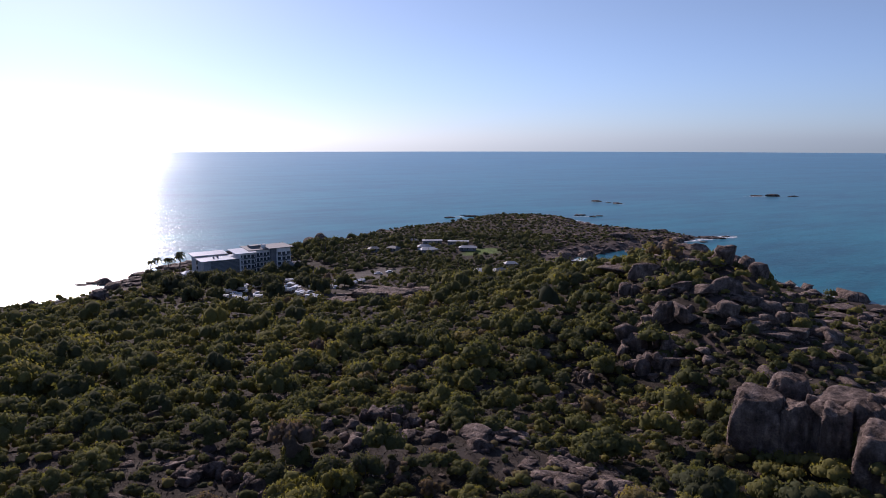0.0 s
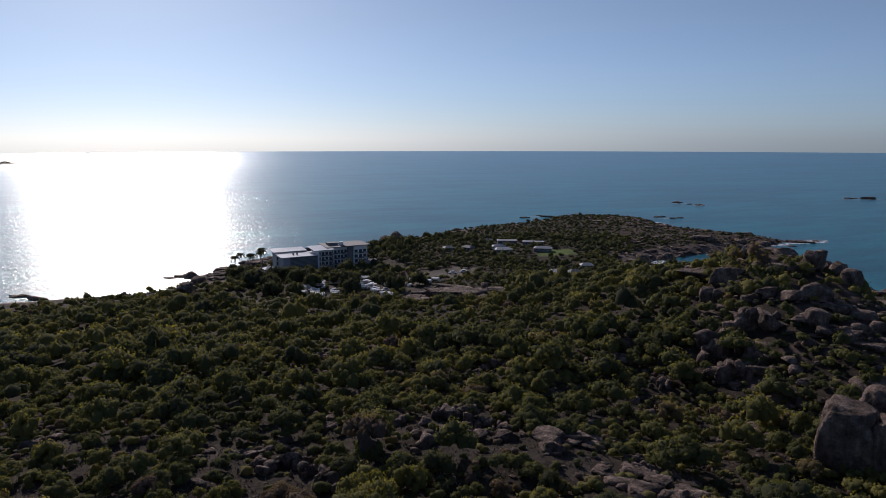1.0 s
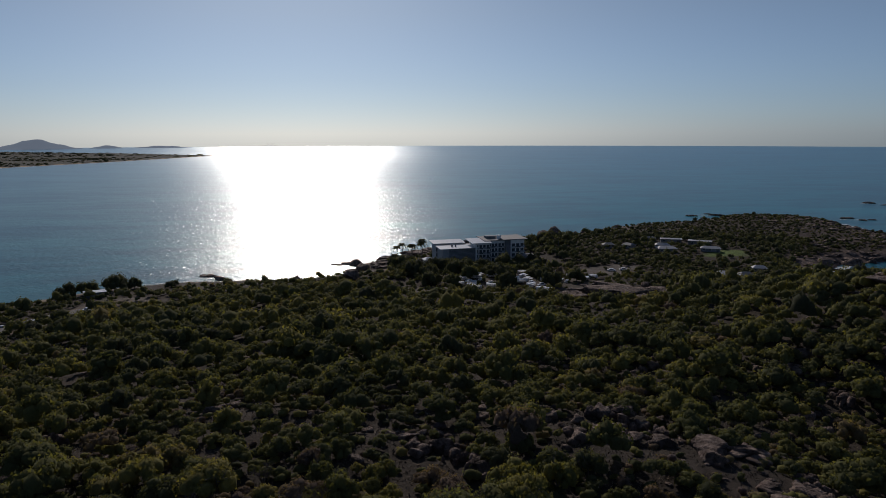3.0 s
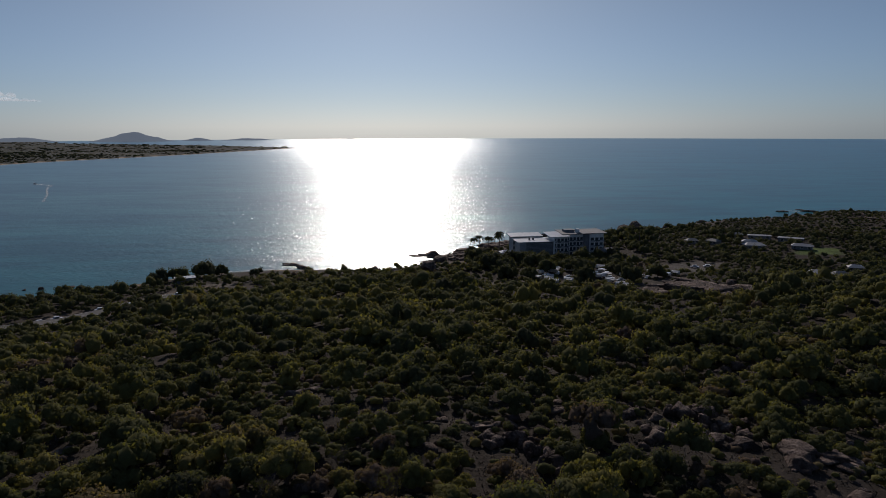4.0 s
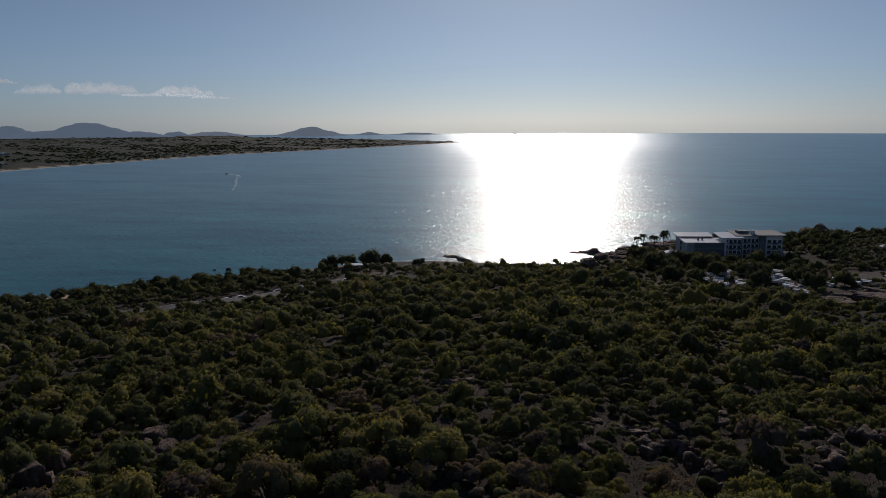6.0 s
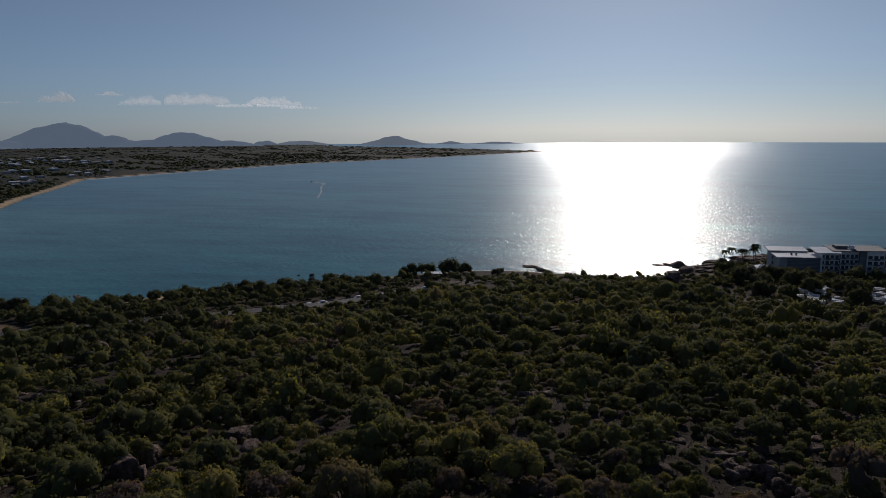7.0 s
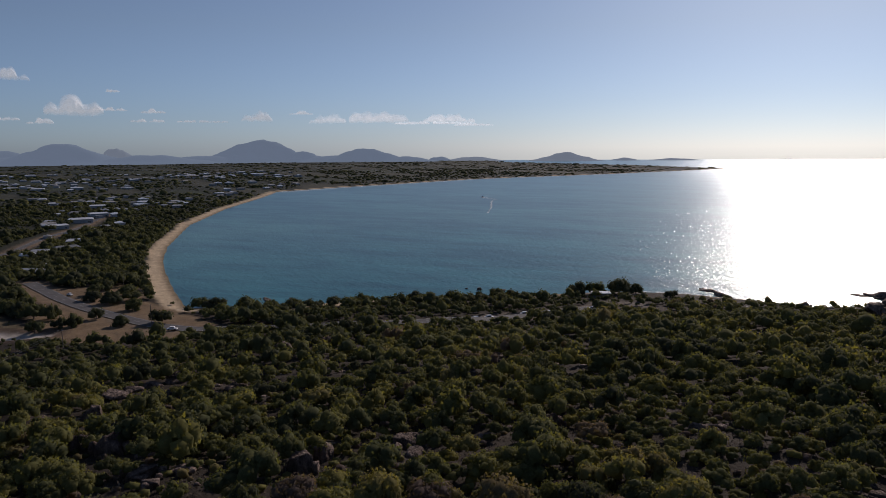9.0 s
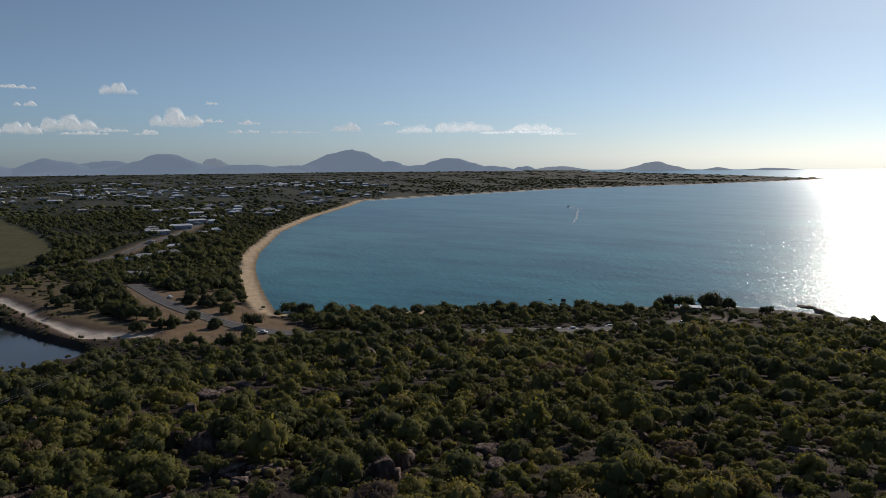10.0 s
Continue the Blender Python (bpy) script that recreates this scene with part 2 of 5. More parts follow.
# ---- mesh helpers ----
def raw(name, verts, tris, smooth=False):
    """A mesh from arrays of corners and of triangles or quads."""
    verts, tris = np.asarray(verts, np.float32), np.asarray(tris, np.int32)
    k = tris.shape[1]
    me = bpy.data.meshes.new(name)
    me.vertices.add(len(verts)), me.loops.add(tris.size), me.polygons.add(len(tris))
    me.vertices.foreach_set("co", verts.ravel())
    me.loops.foreach_set("vertex_index", tris.ravel())
    me.polygons.foreach_set("loop_start", np.arange(0, tris.size, k, dtype=np.int32))
    me.polygons.foreach_set("use_smooth", np.full(len(tris), smooth))
    me.update(calc_edges=True)
    return me


def part(name, bm, material, parent=None, label="", smooth=False):
    """Links a bmesh, or a ready mesh, as one mesh object under a thing or a part."""
    if isinstance(bm, bmesh.types.BMesh):
        me = bpy.data.meshes.new(name)
        for f in bm.faces:
            f.smooth = smooth
        bm.to_mesh(me), bm.free()
    else:
        me = bm
    if material and not me.materials:
        me.materials.append(material)
    ob = new(name, me)
    ob.parent = parent
    return tagged(ob, label)


def box(bm, x0, x1, y0, y1, z0, z1, m=None, bevel=0.0):
    out = bmesh.ops.create_cube(bm, size=1.0)["verts"]
    bmesh.ops.transform(bm, matrix=Matrix.Translation(((x0 + x1) / 2, (y0 + y1) / 2, (z0 + z1) / 2)) @ Matrix.Diagonal((x1 - x0, y1 - y0, z1 - z0, 1)), verts=out)
    if bevel:
        es = list({e for v in out for e in v.link_edges})
        out = bmesh.ops.bevel(bm, geom=es, offset=bevel, segments=1, affect="EDGES")["verts"]
    if m:
        bmesh.ops.transform(bm, matrix=m, verts=out)
    return bm


def boxes(*bs, bevel=0.0):
    bm = bmesh.new()
    for b in bs:
        box(bm, *b, bevel=bevel)
    return bm


def tube(bm, p, q, r0, r1, n=5):
    p, q = Vector(p), Vector(q)
    turn = (q - p).to_track_quat("Z", "Y").to_matrix()
    rings = [[bm.verts.new(c + turn @ Vector((math.cos(6.2832 * i / n) * r, math.sin(6.2832 * i / n) * r, 0))) for i in range(n)] for c, r in ((p, r0), (q, r1))]
    for i in range(n):
        bm.faces.new((rings[0][i], rings[0][(i + 1) % n], rings[1][(i + 1) % n], rings[1][i]))
    bm.faces.new(rings[1])
    return bm


def ball(sub):
    bm = bmesh.new()
    bmesh.ops.create_icosphere(bm, subdivisions=sub, radius=1.0)
    bm.verts.ensure_lookup_table()
    v, f = np.array([p.co[:] for p in bm.verts]), np.array([[p.index for p in q.verts] for q in bm.faces])
    bm.free()
    return v, f


BALLS = {k: ball(k) for k in (1, 2, 3, 4)}


# ---- the lie of the land ----
EAST_SHORE = [(420, -4900), (330, -800), (268, 0), (238, 200), (213, 335), (203, 351), (194, 368), (190, 389), (172, 424), (122, 432), (80, 436), (82, 470),
              (101, 499), (135, 518), (174, 552), (212, 583), (191, 607), (155, 637), (141, 655), (133, 690), (124, 722), (104, 750), (46, 744), (14, 692),
              (-12, 658), (-47, 630), (-75, 581), (-96, 542), (-122, 524), (-150, 490), (-165, 455), (-173, 431), (-188, 396), (-173, 372)]
BAY_SHORE = [(-200, 345), (-225, 335), (-244, 325), (-255, 320), (-267, 309), (-278, 299), (-292, 272), (-298, 255), (-313, 231), (-324, 204), (-340, 170), (-346, 146),
             (-358, 100), (-376, 81), (-427, 86), (-491, 94.5), (-544, 103), (-626, 123), (-798, 181), (-998, 278), (-1191, 392), (-1335, 470), (-1400, 625),
             (-1560, 1095), (-1585, 1620)]
FAR_SHORE = [(-1690, 2330), (-2275, 2494), (-3304, 2540), (-4950, 3300), (-4950, -4950)]
COAST = np.array(EAST_SHORE + BAY_SHORE + FAR_SHORE, float)
POND = np.array([(-448, -78), (-407, -48), (-389, -39), (-368, -29), (-355, -21), (-341, -13), (-333, -8), (-325, -7), (-316, -12), (-308, -27), (-306, -45), (-312, -80), (-400, -120)], float)
CREEK = np.array([(-591, -67), (-602, -61), (-612, -51), (-603, -41), (-587, -43), (-573, -54), (-540, -75), (-560, -92)], float)
PAN = np.array([(-500, -66), (-474, -49), (-464, -47), (-432, -35), (-413, -32), (-390, -20), (-377, -13), (-362, -3), (-352, 11), (-347, 19), (-341, 18), (-343, 6), (-345, -1), (-351, -12), (-367, -19), (-392, -28), (-417, -38), (-444, -47), (-462, -54), (-496, -74)], float)
FLAT = np.array([(-575, -33), (-514, -18), (-470, -19), (-419, -8), (-366, 9), (-342, 18), (-354, -1), (-385, -20), (-421, -33), (-462, -47), (-480, -58), (-524, -64), (-540, -50), (-560, -42)], float)
VERGE = np.array([(-480, 14), (-452, 12), (-420, 18), (-380, 12), (-345, 6), (-318, 26), (-300, 60), (-306, 84), (-330, 82), (-372, 74), (-400, 66), (-440, 70), (-462, 62), (-455, 36)], float)
PADDOCK = np.array([(-606, -70), (-627, -46), (-722, -37), (-880, -66), (-1130, -122), (-1200, -220), (-700, -220)], float)
CAMP = np.array([(-128, 312), (-110, 300), (-60, 300), (-34, 330), (-40, 352), (-72, 356), (-112, 342)], float)
FORECOURT = np.array([(-58, 366), (-30, 378), (-22, 410), (-36, 416), (-52, 396)], float)
LAWN = np.array([(14, 466), (38, 476), (38, 498), (22, 494), (14, 480)], float)
CARPARK = np.array([(-268, 168), (-250, 158), (-240, 196), (-236, 232), (-222, 256), (-240, 268), (-258, 262), (-256, 220), (-266, 196)], float)
SLAB = np.array([(-50, 300), (-20, 276), (0, 300), (-2, 320), (-26, 318), (-48, 318)], float)


def inside(poly, x, y):
    hit = np.zeros(np.shape(x), bool)
    for (x0, y0), (x1, y1) in zip(poly, np.roll(poly, -1, 0)):
        if y0 != y1:
            hit ^= ((y0 > y) != (y1 > y)) & (x < (x1 - x0) * (y - y0) / (y1 - y0) + x0)
    return hit


def edge_distance(poly, x, y):
    best = np.full(np.shape(x), 1e9)
    for (x0, y0), (x1, y1) in zip(poly, np.roll(poly, -1, 0)):
        dx, dy = x1 - x0, y1 - y0
        k = np.clip(((x - x0) * dx + (y - y0) * dy) / (dx * dx + dy * dy), 0, 1)
        best = np.minimum(best, np.hypot(x - x0 - k * dx, y - y0 - k * dy))
    return np.where(inside(poly, x, y), best, -best)


def wobble(x, y, size, seed=0):
    """Smooth waves from -1 to 1, of about that size in metres."""
    out = 0
    for i in range(5):
        t = seed * 1.7 + i * 2.4
        f = 6.2832 / size * (0.6 + 0.35 * i)
        out = out + np.sin(f * (x * math.cos(t) + y * math.sin(t)) + t * 3.1) / (1 + 0.5 * i)
    return out / 2.6


def land(x, y):
    """The ground's height and the distance to the shore."""
    x, y = np.asarray(x, float), np.asarray(y, float)
    r = np.hypot(x, y)
    az = np.degrees(np.arctan2(-x, y))
    rocky = np.clip((y - 330) / 40, 0, 1) * np.clip((x + 220) / 30, 0, 1) + np.clip((x - 60) / 60, 0, 1)
    rocky = np.clip(rocky, 0, 1)
    d = edge_distance(COAST, x, y) + rocky * 4 * (wobble(x, y, 21) + 0.6 * wobble(x, y, 9, 3))
    reach = np.interp(az, [-60, -32, -20, -5, 20, 30, 45, 60, 80, 95, 130], [330, 345, 430, 450, 405, 425, 385, 350, 330, 305, 320])
    hill = 44 * (1 - r / reach)
    hill = hill + 19 * np.exp(-((x - 74) / 46) ** 2 - ((y - 245) / 95) ** 2)
    hill = hill + 8.5 * np.exp(-((x - 98) / 20) ** 2 - ((y - 250) / 50) ** 2)
    hill = hill - 9 * np.exp(-((x - 40) / 30) ** 2 - ((y - 150) / 60) ** 2)
    hill = hill - 7 * np.clip((x - 92) / 50, 0, 1) * np.clip((y - 120) / 60, 0, 1)
    ledge = np.clip((x - 50) / 30, 0, 1) * np.clip((y - 100) / 40, 0, 1) + np.clip((y - 540) / 40, 0, 1) * np.clip((x + 20) / 60, 0, 1)
    ledge = np.clip(ledge, 0, 1) * (1.5 * abs(wobble(x, y, 19, 71)) + 0.9 * abs(wobble(x, y, 8, 72)) - 0.7)
    hill = hill + 1.3 * wobble(x, y, 46, 1) + 0.7 * wobble(x, y, 17, 2)
    low = 3.2 + 1.6 * np.clip((y - 230) / 120, 0, 1) * np.clip((x + 330) / 100, 0, 1)
    low = low + 1.2 * np.exp(-((x - 60) / 60) ** 2 - ((y - 640) / 90) ** 2) + 0.5 * wobble(x, y, 60, 4)
    top = np.logaddexp(hill / 2.5, low / 2.5) * 2.5 + ledge
    slope = 0.055 + 0.35 * rocky + 0.3 * np.clip(1 - np.hypot(x + 240, y - 300) / 60, 0, 0.2)
    z = np.where(d > 0, np.minimum(top, top * (1 - np.exp(-d * slope / 3.4))), np.maximum(d * 0.12, -4.0))
    for hollow, deep in ((POND, 1.0), (CREEK, 1.0)):
        k = np.clip(edge_distance(hollow, x, y) / 5 + 0.4, 0, 1)
        z = z * (1 - k) - deep * k
    k = np.clip(edge_distance(PAN, x, y) / 6 + 0.5, 0, 1)
    z = np.where(k > 0, z * (1 - k) + 1.1 * k, z)
    return z, d


def height(x, y):
    return float(land(np.array([x]), np.array([y]))[0][0])


TRACKS = [  # the road past the beach and the streets: centre lines
    [(-486, 16), (-464, 21), (-425, 28), (-390, 38), (-353, 52), (-335, 59), (-312, 74), (-296, 104), (-276, 140), (-258, 164), (-248, 196), (-250, 228), (-244, 250)],
    [(-600, -20), (-633, 7), (-729, 38), (-816, 77), (-960, 120)],
]


def track_distance(x, y):
    best = np.full(np.shape(x), 1e9)
    for line in TRACKS:
        for (x0, y0), (x1, y1) in zip(line, line[1:]):
            dx, dy = x1 - x0, y1 - y0
            k = np.clip(((x - x0) * dx + (y - y0) * dy) / (dx * dx + dy * dy), 0, 1)
            best = np.minimum(best, np.hypot(x - x0 - k * dx, y - y0 - k * dy))
    return best


# ---- ground and sea ----
def build_ground():
    az = np.concatenate([np.arange(-40, 105, 0.28), np.arange(105, 320, 2.5)])
    rr = np.concatenate([[0.01, 20, 40, 60], np.exp(np.arange(math.log(70), math.log(1300), 0.0095)), np.exp(np.arange(math.log(1300), math.log(4940), 0.02)), [4945.0]])
    A, R = np.meshgrid(np.radians(az), rr, indexing="ij")
    x, y = -np.sin(A) * R, np.cos(A) * R
    z, d = land(x, y)
    n, m = A.shape
    i, j = np.meshgrid(np.arange(n), np.arange(m - 1), indexing="ij")
    i2 = (i + 1) % n
    quads = np.stack([i * m + j, i * m + j + 1, i2 * m + j + 1, i2 * m + j], -1).reshape(-1, 4)
    deep = (z < -3.4).ravel()
    quads = quads[~deep[quads].all(1)]
    # land cover: bush litter, sand, rock, dry grass, salt pan, paddock, gravel, lawn
    col = np.empty((n, m, 3))
    col[:] = (0.032, 0.026, 0.021)
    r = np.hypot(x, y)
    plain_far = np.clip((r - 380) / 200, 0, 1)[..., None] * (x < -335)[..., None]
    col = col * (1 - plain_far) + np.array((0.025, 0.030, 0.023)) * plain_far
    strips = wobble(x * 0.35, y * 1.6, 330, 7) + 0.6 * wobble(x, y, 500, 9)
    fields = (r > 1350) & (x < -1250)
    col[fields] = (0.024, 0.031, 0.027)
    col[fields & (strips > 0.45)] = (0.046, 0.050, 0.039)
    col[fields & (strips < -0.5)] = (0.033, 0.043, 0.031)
    rocky = (np.clip((y - 330) / 40, 0, 1) * (x > -230) + np.clip((x - 70) / 50, 0, 1)) > 0.5
    edge = d + 5 * wobble(x, y, 26, 5)
    col[rocky & (edge < np.where(x < -135, 30, 17))] = (0.10, 0.079, 0.072)
    # bare granite on the eastern ridge and the outer headland
    stony = (wobble(x, y, 31, 61) + 0.8 * wobble(x, y, 12, 62) + np.clip((x - 95) / 60, -0.6, 0.6) > -0.15) & (x > 52) & (y > 105) & (y < 430)
    stony |= (wobble(x, y, 34, 63) + 0.7 * wobble(x, y, 13, 64) + np.clip((x - 70) / 60, -0.8, 0.9) > -0.1) & (y > 545) & (x > -30)
    col[stony & (d > 0)] = (0.080, 0.061, 0.054)
    col[stony & (d > 0) & ((y > 545) | (x > 128))] = (0.050, 0.039, 0.035)
    reach = 12.5 + 3 * np.clip((r - 700) / 900, 0, 1) + 3 * wobble(x, y, 70, 6) + 1.2 * wobble(x, y, 11, 16) - 9 * (x > -330)
    k = (np.clip((reach - d) / 2.5 + 0.5, 0, 1) * (~rocky) * (x < -215))[..., None]
    sand = k[..., 0] > 0.5
    col = col * (1 - k) + np.array((0.46, 0.365, 0.25)) * k
    k = k * np.clip((4.5 - d) / 3, 0, 1)[..., None]
    col = col * (1 - k) + np.array((0.20, 0.155, 0.10)) * k
    bare = (wobble(x, y, 37, 11) + 0.7 * wobble(x, y, 15, 12) > 0.5) & (r < 420) & ~sand
    col[bare] = (0.046, 0.038, 0.032)
    for poly, c in ((FLAT, (0.105, 0.085, 0.052)), (VERGE, (0.165, 0.118, 0.074)), (PAN, (0.42, 0.385, 0.345)), (PADDOCK, (0.072, 0.073, 0.034)), (CAMP, (0.075, 0.066, 0.056)),
                    (FORECOURT, (0.11, 0.10, 0.092)), (LAWN, (0.085, 0.13, 0.035)), (CARPARK, (0.105, 0.092, 0.08)), (SLAB, (0.105, 0.082, 0.072))):
        k = np.clip((edge_distance(poly, x, y) + 1.5 * wobble(x, y, 9, 8)) / 3 + 0.5, 0, 1)[..., None]
        col = col * (1 - k) + np.array(c) * k
    mud = np.clip(1.4 - abs(edge_distance(PAN, x, y) + 2.5) / 3, 0, 0.8)[..., None]
    col = col * (1 - mud) + np.array((0.085, 0.06, 0.045)) * mud
    near_road = np.clip(1.6 - track_distance(x, y) / 7, 0, 1)[..., None]
    col = col * (1 - near_road) + np.array((0.17, 0.127, 0.09)) * near_road
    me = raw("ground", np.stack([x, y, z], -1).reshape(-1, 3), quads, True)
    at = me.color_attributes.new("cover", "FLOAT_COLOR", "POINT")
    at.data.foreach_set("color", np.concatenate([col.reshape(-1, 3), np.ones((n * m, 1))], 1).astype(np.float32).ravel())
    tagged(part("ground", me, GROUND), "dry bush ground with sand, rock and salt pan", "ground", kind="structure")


def build_sea():
    bm = bmesh.new()
    rings = []
    for r in (0.01, 60, 200, 500, 1000, 1800, 3000, 4200, 4950):
        rings.append([bm.verts.new((-math.sin(6.28318531 * k / 360) * r, math.cos(6.28318531 * k / 360) * r, 0)) for k in range(360)])
    for p, q in zip(rings, rings[1:]):
        for k in range(360):
            bm.faces.new((p[k], p[(k + 1) % 360], q[(k + 1) % 360], q[k]))
    bmesh.ops.recalc_face_normals(bm, faces=bm.faces)
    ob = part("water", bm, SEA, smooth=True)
    if ob.data.polygons[0].normal.z < 0:
        ob.data.flip_normals()
    tagged(ob, "blue-green sea with small wind waves and sun glitter", "sea", kind="structure")


def build_roads():
    for line, half in zip(TRACKS, (4.0, 3.2)):
        pts = []
        for (x0, y0), (x1, y1) in zip(line, line[1:]):
            n = max(2, int(math.hypot(x1 - x0, y1 - y0) / 4))
            pts += [(x0 + (x1 - x0) * k / n, y0 + (y1 - y0) * k / n) for k in range(n)]
        for _ in range(12):
            pts = [pts[0]] + [((a[0] + 2 * b[0] + c[0]) / 4, (a[1] + 2 * b[1] + c[1]) / 4) for a, b, c in zip(pts, pts[1:], pts[2:])] + [pts[-1]]
        px, py = np.array(pts).T
        tx, ty = np.gradient(px), np.gradient(py)
        s = np.hypot(tx, ty)
        nx, ny = -ty / s, tx / s
        cz = np.maximum.reduce([land(px + nx * o, py + ny * o)[0] for o in (-half, 0, half)]) + 0.25

        def strip(o0, o1, lift, keep=lambda k: True):
            v, f = [], []
            for k in range(len(px)):
                v += [(px[k] + nx[k] * o, py[k] + ny[k] * o, cz[k] + lift) for o in (o0, o1)]
                if k and keep(k):
                    f.append((2 * k - 2, 2 * k - 1, 2 * k + 1, 2 * k))
            return raw("strip", v, f)

        road = tagged(part("road", strip(-half, half, 0), ASPHALT), "worn grey asphalt road with painted lines", "road", kind="structure")
        part("edge_line", strip(-half + 0.5, -half + 0.68, 0.02), LINE, road)
        part("edge_line", strip(half - 0.68, half - 0.5, 0.02), LINE, road)
        part("centre_line", strip(-0.1, 0.1, 0.02, lambda k: k % 3 == 0), LINE, road)


build_ground()
build_sea()
build_roads()


# ---- far hills and clouds ----
def build_hill(az, wide, top, dist, material, seed):
    """A far hill: az in degrees, half width and height in metres."""
    rng = np.random.default_rng(seed)
    cx, cy = -math.sin(radians(az)) * dist, math.cos(radians(az)) * dist
    u, v = np.meshgrid(np.linspace(-1, 1, 65), np.linspace(-1, 1, 13), indexing="ij")
    ridge = np.exp(-(u * 1.75) ** 2) * 0.92 + 0.08 * np.exp(-((u - rng.uniform(-0.6, 0.6)) * 3) ** 2)
    rough = np.array([[noise.fractal(Vector((p * 2.6 + seed * 7.3, q * 1.2, seed)), 0.9, 2.1, 5) for q in row] for p, row in zip(u[:, 0], v)])
    ridge = ridge * (1 + 0.36 * rough * (0.35 + abs(u)))
    z = top * ridge * np.exp(-(v * 1.6) ** 2) * (1 + 0.10 * v * np.sin(u * 17 + v * 9)) - 6
    deep = min(120.0, wide * 0.5)
    t = np.array((-math.cos(radians(az)), -math.sin(radians(az))))
    o = np.array((-math.sin(radians(az)), math.cos(radians(az))))
    x, y = (cx + u * wide * t[0] + v * deep * o[0]), (cy + u * wide * t[1] + v * deep * o[1])
    i, j = np.meshgrid(np.arange(64), np.arange(12), indexing="ij")
    f = np.stack([i * 13 + j, i * 13 + j + 1, (i + 1) * 13 + j + 1, (i + 1) * 13 + j], -1).reshape(-1, 4)
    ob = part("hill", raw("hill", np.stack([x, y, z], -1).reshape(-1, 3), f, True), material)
    tagged(ob, "hazy blue-grey hill beyond the coastal plain", "hill", kind="structure")


HILLS = [  # azimuth, half width, height, distance, farthest
    (93.1, 380, 112, 4650, 0), (89.3, 420, 98, 4680, 0), (85.3, 480, 124, 4500, 0), (81.9, 190, 108, 4800, 1), (79.4, 620, 62, 4450, 0), (72.1, 470, 154, 4600, 0), (70.2, 520, 82, 4640, 0),
    (68.5, 190, 80, 4560, 0), (63.9, 360, 98, 4480, 0), (66.0, 620, 50, 4520, 0), (60.6, 300, 44, 4450, 0), (57.9, 130, 40, 4650, 0), (48.0, 290, 58, 4600, 1), (39.8, 300, 18, 4700, 1),
    (97.0, 420, 76, 4650, 0), (55.3, 300, 34, 4700, 1), (43.6, 160, 22, 4700, 1), (88.0, 900, 58, 4560, 0), (75.5, 700, 54, 4500, 0)]
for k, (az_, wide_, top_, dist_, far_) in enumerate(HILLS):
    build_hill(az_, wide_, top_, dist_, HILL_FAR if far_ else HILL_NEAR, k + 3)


def build_cloud(az, el, wide, tall, seed):
    """A small fair-weather cloud: a billowed bank of vapour with a flat base and a ragged top. az, el in degrees, width and height in metres."""
    rng = np.random.default_rng(seed)
    dist = 4550.0
    n, m = 72, 30
    u, v = np.meshgrid(np.linspace(-1.15, 1.15, n), np.linspace(-0.15, 1.25, m), indexing="ij")
    off = rng.uniform(0, 90, 3)
    long_ = wide / tall

    def puff(p, q, k):
        return noise.fractal(Vector((p * long_ * 0.5 * k + off[0], q * k + off[1], off[2])), 1.1, 2.1, 4)

    billow = np.array([[puff(p, q, 2.4) for q in v[0]] for p in u[:, 0]])
    top = np.full(u.shape, -0.2)
    for _ in range(int(4 + 1.6 * long_)):
        c, w = rng.uniform(-0.85, 0.85), rng.uniform(0.5, 1.0) / (1 + 0.45 * long_)
        tall_ = rng.uniform(0.35, 1.0) * (1 - 0.55 * abs(c))
        top = np.maximum(top, tall_ * np.sqrt(np.clip(1 - ((u - c) / w) ** 2, 0, 1)) - 0.2 * (abs(u - c) > w))
    dense = np.minimum((top - v) / 0.30, (v + 0.06) / 0.2) + 0.5 * billow
    dense = np.where(abs(u) > 1.1, -1, dense)
    x, y, z = u * wide * 0.5, -np.clip(dense, 0, 1) * tall * 0.5 + billow * tall * 0.2, v * tall
    i, j = np.meshgrid(np.arange(n - 1), np.arange(m - 1), indexing="ij")
    f = np.stack([i * m + j, (i + 1) * m + j, (i + 1) * m + j + 1, i * m + j + 1], -1).reshape(-1, 4)
    f = f[(dense.ravel()[f] > -0.3).any(1)]
    me = raw("cloud", np.stack([x, y, z], -1).reshape(-1, 3), f, True)
    att = me.attributes.new("dense", "FLOAT", "POINT")
    att.data.foreach_set("value", dense.ravel().astype(np.float32))
    att = me.attributes.new("glow", "FLOAT", "POINT")  # forward-scattered sunlight put into the glow, stronger towards the sun
    att.data.foreach_set("value", np.full(u.size, 0.91 + 0.55 * min(max((74 - az) / 14, 0), 1)))
    ob = part("cloud", me, CLOUD)
    ob.matrix_world = pose(-math.sin(radians(az)) * dist, math.cos(radians(az)) * dist, 80 + dist * math.tan(radians(el)), 0, 0, az)
    tagged(ob, "small white fair-weather cloud with a flat base", "cloud", kind="structure")


